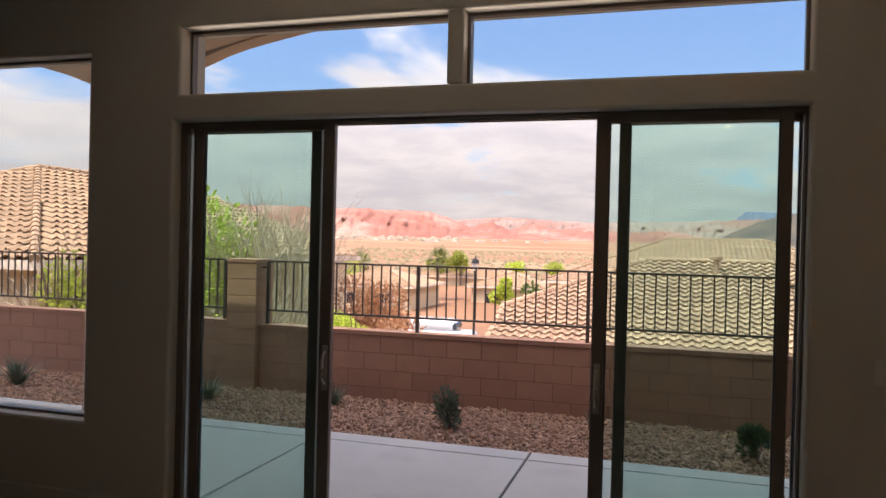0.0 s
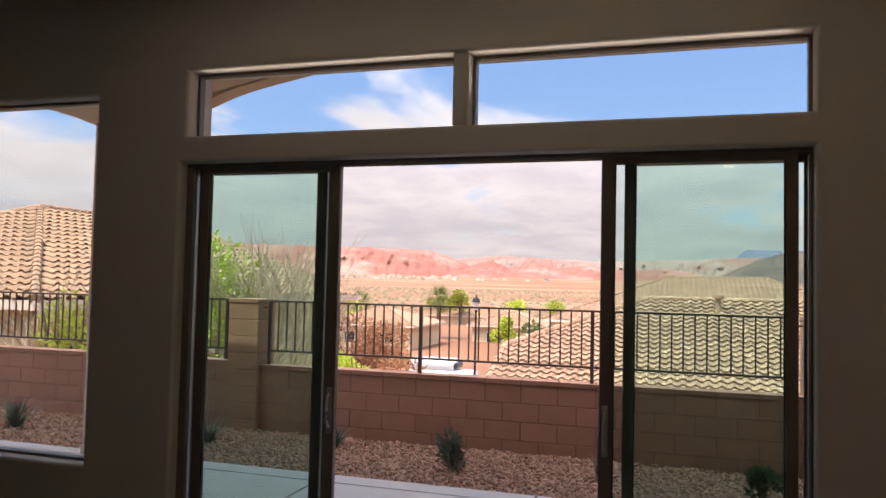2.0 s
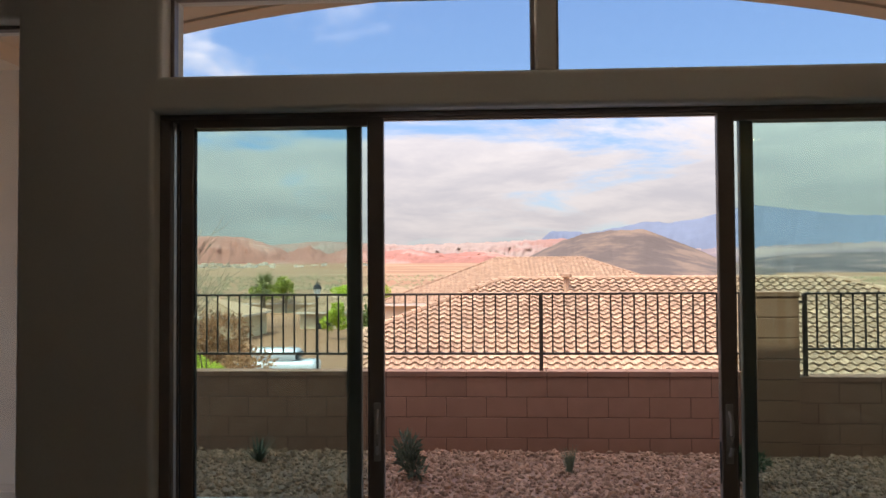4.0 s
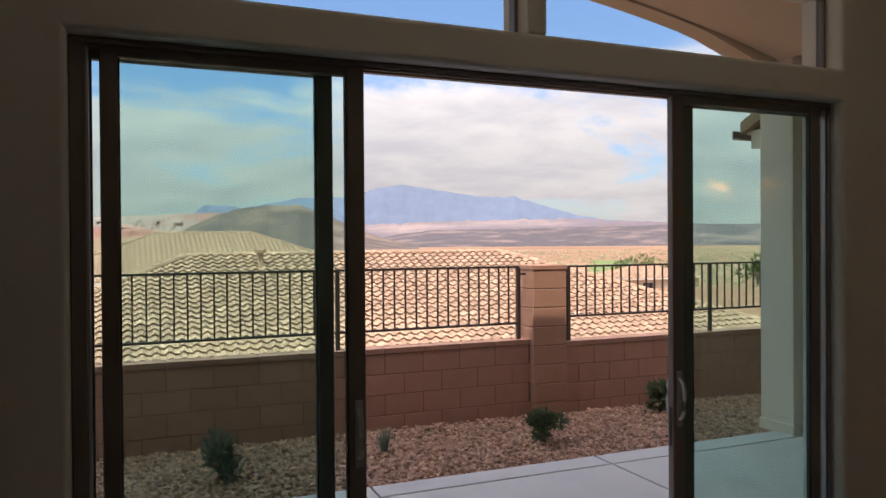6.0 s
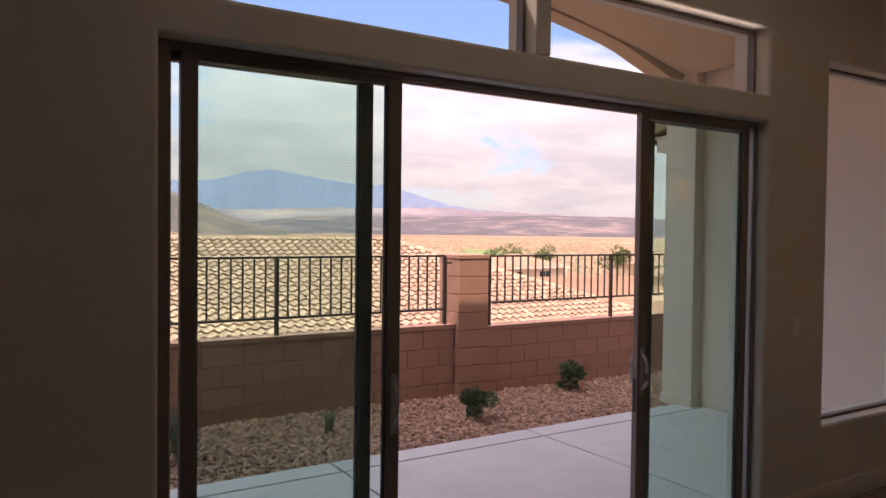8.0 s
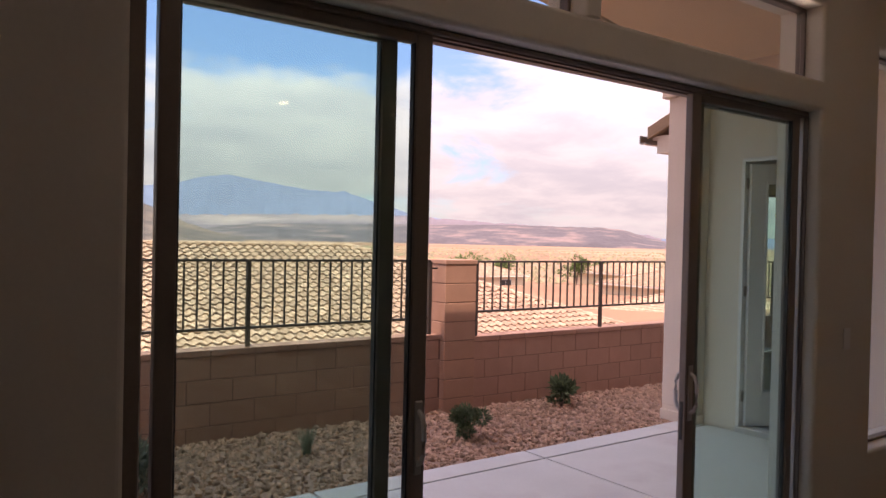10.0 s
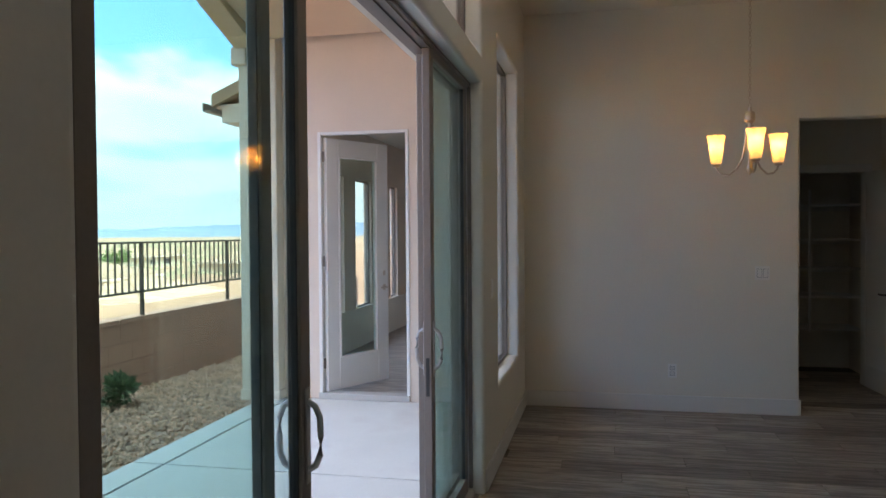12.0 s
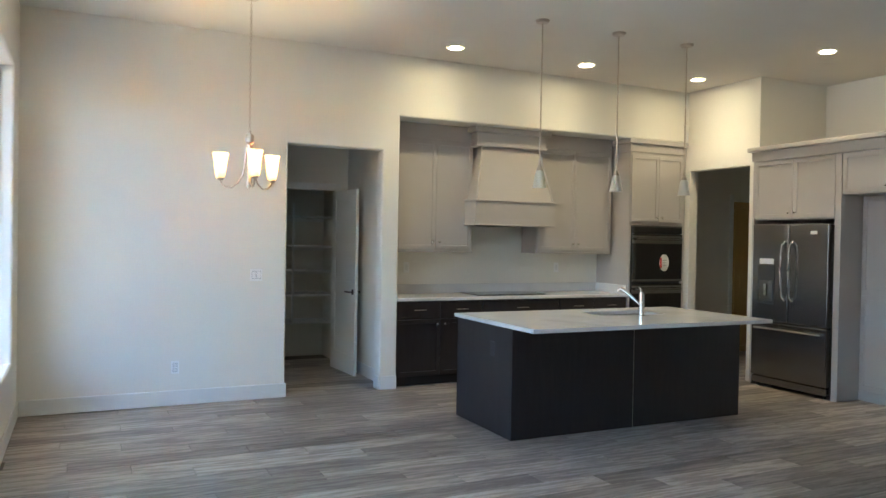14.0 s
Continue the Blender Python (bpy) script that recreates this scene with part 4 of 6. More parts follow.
# fridge wall
FY = -7.38
fp = structure(block("trim_fridge_panel", M_CABW, None, 4.858, 4.885, -8.54, FY, 0.002, 2.52, 0.002), "grey painted fridge side panel", "trim")
fp2 = structure(block("trim_fridge_panel_end", M_CABW, None, 3.775, 3.845, -8.54, FY, 0.002, 2.52, 0.002), "grey painted fridge side panel", "trim")
fg = thing("refrigerator", "black stainless french-door refrigerator with film on its doors", "refrigerator")
FX0, FX1 = 3.885, 4.845
block("carcass", M_STEEL, fg, FX0, FX1, -8.10, FY - 0.03, 0.05, 1.80, 0.004)
mid = 4.365
FF = FY + 0.025
for a, b in ((mid + 0.003, FX1), (FX0, mid - 0.003)):
    dd = block("door", M_STEEL, fg, a, b, FY - 0.03, FF, 0.735, 1.81, 0.012, "", 3)
    hx = mid + (0.05 if a > mid else -0.05)
    hb = bmesh.new()
    tube(hb, [(hx, FF - 0.003, 0.98), (hx, FF + 0.045, 1.02), (hx, FF + 0.065, 1.15), (hx, FF + 0.07, 1.30), (hx, FF + 0.065, 1.45), (hx, FF + 0.045, 1.58), (hx, FF - 0.003, 1.62)], 0.013, 10)
    part("handle", hb, M_CHROME, dd, "curved steel bar handle in clear film", True)
    if a > mid:
        dp = block("dispenser", M_SLOT, dd, 4.54, 4.76, FF, FF + 0.006, 0.93, 1.36, 0.004, "ice and water dispenser")
        block("dispenser_recess", M_STEEL, dd, 4.56, 4.74, FF + 0.006, FF + 0.009, 0.96, 1.19, 0.002)
        block("spout", M_CHROME, dd, 4.635, 4.665, FF + 0.009, FF + 0.03, 1.02, 1.15, 0.003)
        lab1 = block("label", M_WHITELABEL, dd, 4.55, 4.74, FF + 0.007, FF + 0.008, 1.37, 1.43, 0, "white and blue paper label")
    else:
        block("badge", M_WHITELABEL, dd, 4.02, 4.10, FF, FF + 0.003, 1.70, 1.735, 0.001, "small pale badge")
dd = block("freezer_drawer", M_STEEL, fg, FX0, FX1, FY - 0.03, FF, 0.12, 0.725, 0.012, "", 3)
hb = bmesh.new()
tube(hb, [(FX0 + 0.07, FF - 0.003, 0.655), (FX0 + 0.08, FF + 0.05, 0.66), (mid, FF + 0.06, 0.665), (FX1 - 0.08, FF + 0.05, 0.66), (FX1 - 0.07, FF - 0.003, 0.655)], 0.013, 10)
part("handle", hb, M_CHROME, dd, "steel bar handle", True)
block("base_grille", M_STEEL, fg, FX0 + 0.01, FX1 - 0.01, FY - 0.02, FF - 0.01, 0.035, 0.115, 0.008)
for x in (FX0 + 0.06, FX1 - 0.06):
    fb = bmesh.new()
    cyl(fb, (x, FY - 0.04, 0.0), (x, FY - 0.04, 0.05), 0.022, 0.018, 10)
    part("foot", fb, M_SLOT, fg)
tc = thing("wall_cabinet", "warm grey painted cabinet above the refrigerator", "cabinet")
block("body", M_CABW, tc, 3.845, 4.858, -8.54, FY - 0.02, 1.86, 2.52, 0.002)
for u0, u1, k in ((3.85, 4.35, 4.31), (4.354, 4.854, 4.394)):
    d = shaker(tc, "door", "y", FY - 0.02, u0, u1, 1.875, 2.51, M_CABW, out=1)
    knob(d, "y", FY, k, 1.935, 1)
tp = thing("tall_cabinet", "tall warm grey pantry cabinet with framed doors", "cabinet")
block("body", M_CABW, tp, 2.75, 3.775, -8.54, -7.72, 0.10, 2.52, 0.002)
block("upper_body", M_CABW, tp, 2.75, 3.775, -7.72, FY - 0.02, 2.10, 2.52, 0.002)
block("plinth", M_CABW, tp, 2.75, 3.775, -8.5, -7.71, 0.002, 0.10, 0.002)
for u0, u1, k in ((2.76, 3.255, 3.215), (3.259, 3.765, 3.30)):
    d = shaker(tp, "door", "y", FY - 0.02, u0, u1, 2.115, 2.51, M_CABW, out=1)
    knob(d, "y", FY, k, 2.17, 1)
    for z0, z1, kz in ((0.115, 1.08, 1.0), (1.10, 2.09, 1.18)):
        d = shaker(tp, "door", "y", -7.72, u0, u1, z0, z1, M_CABW, out=1)
        knob(d, "y", -7.70, k, kz, 1)
cr = bmesh.new()
bx(cr, 2.75, 4.90, -8.54, FY + 0.012, 2.52, 2.63, 0.003)
bx(cr, 2.75, 4.935, -8.54, FY + 0.055, 2.63, 2.68, 0.010, 2)
structure(part("trim_crown", cr, M_CABW), "grey painted crown moulding above the cabinets", "trim")

# pantry door and shelves
pdr = structure(thing("door_3", "", "door"), "white panelled pantry door standing open", "door")
cs = bmesh.new()
bx(cs, 7.485, 7.50, -3.33, -3.26, 0.002, 2.23, 0.003)
bx(cs, 7.485, 7.50, -2.42, -2.35, 0.002, 2.23, 0.003)
bx(cs, 7.485, 7.50, -3.26, -2.42, 2.15, 2.23, 0.003)
part("casing", cs, M_TRIM, pdr)
DW, DH, DT = 0.72, 2.12, 0.036
dl = bmesh.new()
bx(dl, 0, DW, -DT + 0.006, -0.006, 0, DH)
for s in (-DT, -0.006):
    for u0, u1, z0, z1 in ((0, 0.11, 0, DH), (DW - 0.11, DW, 0, DH), (0.11, DW - 0.11, 0, 0.22), (0.11, DW - 0.11, DH - 0.11, DH), (0.11, DW - 0.11, 0.92, 1.06)):
        bx(dl, u0, u1, s, s + 0.006, z0, z1, 0.0015)
dlf = part("door_leaf", dl, M_TRIM, pdr, "white two-panel door leaf")
dlf.matrix_basis = pose(7.478, -3.262, 0.012, 0, 0, 184)
hl = bmesh.new()
for s in (-1, 1):
    y = -DT / 2 + s * DT / 2
    cyl(hl, (DW - 0.06, y, 0.95), (DW - 0.06, y + s * 0.008, 0.95), 0.026, 0.026, 16)
    bx(hl, DW - 0.086, DW - 0.034, min(y, y + s * 0.007), max(y, y + s * 0.007), 0.92, 0.98, 0.003)
    tube(hl, [(DW - 0.06, y, 0.95), (DW - 0.06, y + s * 0.05, 0.95), (DW - 0.08, y + s * 0.055, 0.95), (DW - 0.17, y + s * 0.055, 0.95)], 0.009)
part("handle", hl, M_RAIL, dlf, "dark bronze lever", True)
for z in (0.48, 0.835, 1.135, 1.45, 1.825):
    s = thing("shelf", "white painted pantry shelf board", "shelf", group="shelves in the pantry")
    block("board", M_TRIM, s, 7.98, 8.498, -3.418, -2.202, z, z + 0.02, 0.002)
    block("cleat", M_TRIM, s, 8.48, 8.498, -3.418, -2.202, z - 0.045, z, 0.002)
    block("side_board", M_TRIM, s, 7.62, 7.98, -2.55, -2.202, z, z + 0.02, 0.002)
sp = bmesh.new()
bx(sp, 7.955, 7.979, -2.885, -2.86, 0.47, 2.0, 0.002)
tagged(part("shelf_post", sp, M_TRIM), "white painted upright carrying the pantry shelves", "post")

# hall door
hdr = structure(thing("door_4", "", "door"), "honey-stained panelled door in the hall", "door")
block("casing", M_TRIM, hdr, 6.735, 6.749, -9.06, -8.99, 0.002, 2.30, 0.003)
hdl = shaker(hdr, "door_leaf", "x", 6.748, -9.87, -9.07, 0.01, 2.20, M_HALLDOOR, out=-1, depth=0.035, rail=0.12)
block("lock_rail", M_HALLDOOR, hdr, 6.72, 6.745, -9.75, -9.19, 0.95, 1.12, 0.002)


# ---- switches and outlets ----
def plate_x(name, y, z, w, h, slots, label):
    t = thing(name, label, name.split("_")[-1])
    block("plate", M_PLASTIC, t, XK - 0.007, XK - 0.001, y - w / 2, y + w / 2, z - h / 2, z + h / 2, 0.002)
    for dy, dz, sw, sh in slots:
        block("seam", M_GREYLABEL, t, XK - 0.0085, XK - 0.007, y + dy - sw / 2 - 0.003, y + dy + sw / 2 + 0.003, z + dz - sh / 2 - 0.003, z + dz + sh / 2 + 0.003, 0)
        block("rocker" if sh > 0.05 else "socket", M_PLASTIC if sh > 0.05 else M_TRIM, t, XK - 0.011, XK - 0.007, y + dy - sw / 2, y + dy + sw / 2, z + dz - sh / 2, z + dz + sh / 2, 0.001)
    return t


plate_x("light_switch", -2.012, 1.205, 0.118, 0.118, ((-0.024, 0, 0.034, 0.068), (0.024, 0, 0.034, 0.068)), "white double rocker light switch on the wall")
plate_x("wall_outlet", -1.279, 0.352, 0.072, 0.118, ((0, 0.024, 0.034, 0.03), (0, -0.024, 0.034, 0.03)), "white wall outlet above the baseboard")
for y in (-3.86, -5.92):
    t = thing("wall_outlet", "white outlet above the kitchen counter", "outlet")
    block("plate", M_PLASTIC, t, 6.653, 6.659, y - 0.036, y + 0.036, 1.19, 1.31, 0.002)
    block("socket", M_TRIM, t, 6.649, 6.653, y - 0.017, y + 0.017, 1.215, 1.285, 0.001)
t = thing("wall_outlet", "white outlet beside the tall window", "outlet")
block("plate", M_PLASTIC, t, 3.92, 3.992, -0.007, -0.001, 1.15, 1.27, 0.002)


# ---- lamps ----
def lamp(name, kind, at, energy, color, size=0.03, spot=None):
    ld = bpy.data.lights.new(name, kind)
    ld.energy, ld.color = energy, color
    ld.shadow_soft_size = size
    if spot:
        ld.spot_size, ld.spot_blend = radians(spot), 0.8
    lo = new(name, ld)
    lo.location = at
    return lo


WARM = (1.0, 0.72, 0.40)
ch = thing("chandelier", "brushed nickel three-arm chandelier with lit amber glass shades", "chandelier", (4.82, -1.70, 0))
HZ = 2.395
cb = bmesh.new()
lathe(cb, [(0.0005, 3.47), (0.045, 3.472), (0.065, 3.49), (0.065, 3.499)], (0, 0, 0), 20)
part("canopy", cb, M_NICKEL, ch, "", True)
cc = bmesh.new()
z = HZ + 0.03
k = 0
while z < 3.47:
    ring = [(0.008 * math.cos(a) if k % 2 else 0, 0 if k % 2 else 0.008 * math.cos(a), z + 0.016 + 0.016 * math.sin(a)) for a in [i * math.pi / 4 for i in range(9)]]
    tube(cc, ring, 0.0022, 5)
    z += 0.026
    k += 1
part("chain", cc, M_NICKEL, ch, "nickel link chain")
cs = bmesh.new()
lathe(cs, [(0.0005, HZ + 0.035), (0.012, HZ + 0.03), (0.012, HZ + 0.005), (0.03, HZ), (0.036, HZ - 0.01), (0.036, HZ - 0.06), (0.028, HZ - 0.07), (0.014, HZ - 0.08), (0.012, HZ - 0.36), (0.022, HZ - 0.385), (0.02, HZ - 0.41), (0.008, HZ - 0.43), (0.0005, HZ - 0.445)], (0, 0, 0), 18)
part("stem", cs, M_NICKEL, ch, "", True)
for i in range(3):
    a = radians(120 * i + 59)
    ux, uy = math.cos(a), math.sin(a)
    ab = bmesh.new()
    pts = [(0.022, -0.09), (0.03, -0.20), (0.05, -0.32), (0.09, -0.39), (0.145, -0.43), (0.195, -0.425), (0.228, -0.40), (0.24, -0.37)]
    tube(ab, [(ux * r, uy * r, HZ + h) for r, h in pts], 0.007, 8)
    arm = part("arm", ab, M_NICKEL, ch, "", True)
    kb = bmesh.new()
    lathe(kb, [(0.0005, HZ - 0.372), (0.022, HZ - 0.368), (0.034, HZ - 0.352), (0.03, HZ - 0.34), (0.0005, HZ - 0.338)], (ux * 0.24, uy * 0.24, 0), 16)
    part("cup", kb, M_NICKEL, arm, "", True)
    sb = bmesh.new()
    lathe(sb, [(0.036, HZ - 0.345), (0.044, HZ - 0.28), (0.051, HZ - 0.21), (0.064, HZ - 0.147), (0.061, HZ - 0.147), (0.048, HZ - 0.21), (0.041, HZ - 0.28), (0.033, HZ - 0.345)], (ux * 0.24, uy * 0.24, 0), 20)
    part("shade", sb, M_SHADE, arm, "lit amber frosted glass shade", True)
    bb = bmesh.new()
    bmesh.ops.create_uvsphere(bb, u_segments=12, v_segments=8, radius=0.026, matrix=Matrix.Translation((ux * 0.24, uy * 0.24, HZ - 0.27)))
    part("bulb", bb, M_BULB, arm, "glowing warm bulb", True)
    lamp("chandelier_glow", "POINT", (4.82 + ux * 0.24, -1.70 + uy * 0.24, HZ - 0.215), 0.30, WARM, 0.015)

for y in (-4.085, -4.915, -5.735):
    pd = thing("pendant_light", "slim nickel pendant with a frosted white glass shade, switched off", "pendant light", (4.235, y, 0), group="pendants above the island")
    b = bmesh.new()
    lathe(b, [(0.0005, 3.475), (0.05, 3.476), (0.062, 3.49), (0.062, 3.499)], (0, 0, 0), 20)
    part("canopy", b, M_NICKEL, pd, "", True)
    b = bmesh.new()
    cyl(b, (0, 0, 2.26), (0, 0, 3.48), 0.007, 0.006, 8)
    part("rod", b, M_NICKEL, pd)
    b = bmesh.new()
    lathe(b, [(0.0005, 2.275), (0.011, 2.27), (0.012, 2.235), (0.020, 2.228), (0.027, 2.205), (0.027, 2.188), (0.0005, 2.186)], (0, 0, 0), 16)
    part("socket_cap", b, M_NICKEL, pd, "", True)
    b = bmesh.new()
    lathe(b, [(0.029, 2.193), (0.040, 2.165), (0.047, 2.11), (0.060, 2.045), (0.057, 2.045), (0.044, 2.11), (0.037, 2.163), (0.026, 2.19)], (0, 0, 0), 20)
    part("shade", b, M_FROST, pd, "frosted white glass shade", True)

CANS = ((5.44, -3.84), (5.40, -5.41), (5.33, -6.95), (3.76, -7.10))
for i, (x, y) in enumerate(CANS):
    c = thing("recessed_light", "lit warm recessed ceiling light with a white trim ring", "ceiling light", (x, y, CEIL - 0.012), group="recessed kitchen lights")
    b = bmesh.new()
    lathe(b, [(0.065, 0.006), (0.088, 0.0), (0.09, 0.006), (0.09, 0.011)], (0, 0, 0), 28)
    part("trim_ring", b, M_TRIM, c, "", True)
    b = bmesh.new()
    lathe(b, [(0.0005, 0.004), (0.066, 0.005)], (0, 0, 0), 28)
    part("lens", b, M_CAN, c, "glowing warm lens")
    lamp("recessed_glow", "SPOT", (x, y, CEIL - 0.03), 0.85, (1.0, 0.77, 0.47), 0.06, 118)

# ---- garden wall and railing ----
WY = 4.33
gw = structure(thing("wall_garden", "", "wall"), "red-brown concrete block garden wall with a cap course", "wall")
block("mortar_core", M_MORTAR, gw, -13.8, -2.22, WY + 0.004, WY + 0.196, -0.5, 0.705, 0)
block("mortar_core", M_MORTAR, gw, -1.81, 4.27, WY + 0.004, WY + 0.196, -0.5, 0.705, 0)
block("mortar_core", M_MORTAR, gw, 4.68, 14.2, WY + 0.004, WY + 0.196, -0.5, 0.655, 0)
bme = finish(bx(bmesh.new(), -0.2, 0.2, 0, 0.2, 0, 0.197, 0.004), "block", M_BLOCK)
cme = finish(bx(bmesh.new(), -0.2, 0.2, -0.008, 0.208, 0, 0.052, 0.004), "cap_block", M_BLOCK)


def span_of(x0, x1, top):
    """Courses of blocks between two ends, in half bond, under a cap."""
    for k in range(5):
        z = top - 0.055 - 0.2025 * (k + 1)
        x = x0 - (0.203 if k % 2 else 0.0)
        while x < x1 - 0.02:
            a, b = max(x, x0), min(x + 0.402, x1)
            if b - a > 0.05:
                o = new("block", bme)
                o.parent = gw
                o.location = ((a + b) / 2, WY, z + 0.003)
                o.scale = ((b - a) / 0.402 * 0.995, 1, 1)
            x += 0.4045
    x = x0
    while x < x1 - 0.02:
        b = min(x + 0.402, x1)
        o = new("cap_block", cme)
        o.parent = gw
        o.location = ((x + b) / 2, WY, top - 0.052)
        o.scale = ((b - x) / 0.402 * 0.995, 1, 1)
        x += 0.4045


span_of(-8.5, -2.215, 0.745)
span_of(-1.815, 4.275, 0.715)
span_of(4.675, 10.4, 0.665)


def pillar(x0, y0, top):
    t = structure(thing("pillar", "", "pillar"), "square block pillar between the railings", "pillar")
    block("mortar_core", M_MORTAR, t, x0 + 0.006, x0 + 0.404, y0 + 0.006, y0 + 0.404, -0.5, top - 0.01, 0)
    z = top - 0.05
    block("cap", M_PILBLOCK, t, x0 - 0.008, x0 + 0.418, y0 - 0.008, y0 + 0.418, z, top, 0.006)
    while z > -0.35:
        block("block", M_PILBLOCK, t, x0, x0 + 0.41, y0, y0 + 0.41, z - 0.199, z - 0.003, 0.005)
        z -= 0.2025
    return t


pillar(-2.22, 4.26, 1.512)
pillar(4.27, 4.26, 1.505)


def railing(posts, base, top=1.50, low=0.885, y=4.40):
    t = thing("railing", "dark bronze steel railing on top of the garden wall", "railing", group="railings on the garden wall")
    x0, x1 = posts[0], posts[-1]
    block("top_rail", M_RAIL, t, x0, x1, y - 0.018, y + 0.018, top - 0.022, top, 0.002)
    block("bottom_rail", M_RAIL, t, x0, x1, y - 0.014, y + 0.014, low - 0.012, low + 0.012, 0.002)
    for p in posts:
        block("post", M_RAIL, t, p - 0.019, p + 0.019, y - 0.019, y + 0.019, base, top - 0.02, 0.002)
    me = finish(bx(bmesh.new(), -0.0075, 0.0075, -0.0075, 0.0075, low, top - 0.02), "baluster", M_RAIL)
    for a, b in zip(posts, posts[1:]):
        n = round((b - a) / 0.116)
        for i in range(1, n):
            o = new("baluster", me)
            o.parent = t
            o.location = (a + (b - a) * i / n, y, 0)
    for e, s in ((x0, -1), (x1, 1)):
        block("bracket", M_RAIL, t, min(e, e + s * 0.09), max(e, e + s * 0.09), y - 0.012, y + 0.012, top - 0.10, top - 0.08, 0.001)
    return t


railing([-1.725, 0.227, 2.18, 4.165], 0.70)
railing([4.79, 6.785, 8.75, 10.7], 0.65, top=1.492, low=0.93)
railing([-8.2, -6.25, -4.30, -2.33], 0.73, top=1.505)


# ---- planting ----
def leaves(rg, n, centre, radius, length, width, up=0.3, squash=0.75):
    """Small folded leaves scattered in an uneven crown."""
    vs, fs = [], []
    lobes = [(Vector(rg.normal(0, 0.45, 3)), rg.uniform(0.45, 0.8)) for _ in range(7)]
    for _ in range(n):
        c, s = lobes[rg.integers(len(lobes))]
        d = Vector(rg.normal(0, 1, 3)).normalized()
        p = c + d * s * rg.uniform(0.35, 1.0) ** 0.6
        p = Vector((p.x, p.y, p.z * squash)) * radius + Vector(centre)
        t = (d + Vector((0, 0, up)) + Vector(rg.normal(0, 0.35, 3))).normalized()
        w = t.cross(Vector(rg.normal(0, 1, 3))).normalized() * width * rg.uniform(0.6, 1.2)
        l = t * length * rg.uniform(0.6, 1.3)
        fold = t.cross(w).normalized() * width * 0.35
        k = len(vs)
        vs += [p, p + l * 0.45 + w + fold, p + l, p + l * 0.45 - w + fold, p + l * 0.45]
        fs += [(k, k + 4, k + 1), (k + 1, k + 4, k + 2), (k, k + 3, k + 4), (k + 3, k + 2, k + 4)]
    return vs, fs


def shrub(x, y, r, n, seed, label, mat=M_LEAF, squash=0.85, length=0.05, width=0.011, up=0.5):
    rg = np.random.default_rng(seed)
    z = ground_z(x, y) + 0.01
    t = thing("shrub", label, "shrub", (x, y, z), group="shrubs in the gravel bed")
    b = bmesh.new()
    for _ in range(9):
        a, s = rg.uniform(0, 6.28), rg.uniform(0.3, 0.85)
        tube(b, [(0, 0, -0.02), (math.cos(a) * r * s * 0.4, math.sin(a) * r * s * 0.4, r * 0.5), (math.cos(a) * r * s, math.sin(a) * r * s, r * rg.uniform(0.8, 1.4))], [0.006, 0.004, 0.002], 5)
    part("stems", b, M_TRUNK, t)
    vs, fs = leaves(rg, n, (0, 0, r * 0.85), r * 0.62, length, width, up, squash)
    raw("foliage", vs, fs, mat, t)
    return t


shrub(0.98, 3.22, 0.205, 420, 1, "open green oleander shrub with upright stems in gravel", M_YUCCA, squash=0.95, length=0.085, width=0.013, up=0.9)
shrub(3.78, 3.22, 0.20, 1600, 2, "dense dark green rounded shrub in gravel", squash=0.7, length=0.045, width=0.009)
shrub(5.66, 3.92, 0.22, 420, 3, "loose dark shrub with broad leaves against the wall", squash=0.85, length=0.085, width=0.024, up=0.7)
shrub(7.9, 3.6, 0.2, 500, 9, "dark green shrub in gravel by the wall", squash=0.8)


def blades(x, y, n, length, width, seed, name, label, mat, spread=0.8):
    rg = np.random.default_rng(seed)
    t = thing(name, label, name, (x, y, ground_z(x, y) + 0.005))
    vs, fs = [], []
    for _ in range(n):
        a, tilt, l = rg.uniform(0, 6.28), rg.uniform(0.08, spread), length * rg.uniform(0.65, 1.1)
        d = Vector((math.cos(a), math.sin(a), 0))
        s = Vector((-d.y, d.x, 0)) * width
        base = d * rg.uniform(0, 0.03)
        k = len(vs)
        for j in range(4):
            f = j / 3
            p = base + d * l * (tilt * f + 0.25 * tilt * f * f) + Vector((0, 0, l * f * (1 - 0.35 * tilt * f)))
            w = s * (1 - f) ** 0.7
            vs += [p - w, p + w]
        for j in range(3):
            fs.append((k + 2 * j, k + 2 * j + 1, k + 2 * j + 3, k + 2 * j + 2))
    raw("blades", vs, fs, mat, t)
    return t


blades(-4.45, 3.3, 90, 0.42, 0.010, 5, "yucca", "blue-green spiky yucca in the gravel", M_YUCCA, 1.0)
blades(-1.92, 3.48, 80, 0.36, 0.009, 6, "yucca", "blue-green spiky yucca beside the pillar", M_YUCCA, 1.0)
blades(-0.55, 3.85, 60, 0.30, 0.008, 7, "yucca", "small blue-green yucca against the wall", M_YUCCA, 0.9)
blades(2.35, 3.5, 120, 0.27, 0.003, 8, "grass_tuft", "thin upright tuft of grey-green grass", M_YUCCA, 0.35)


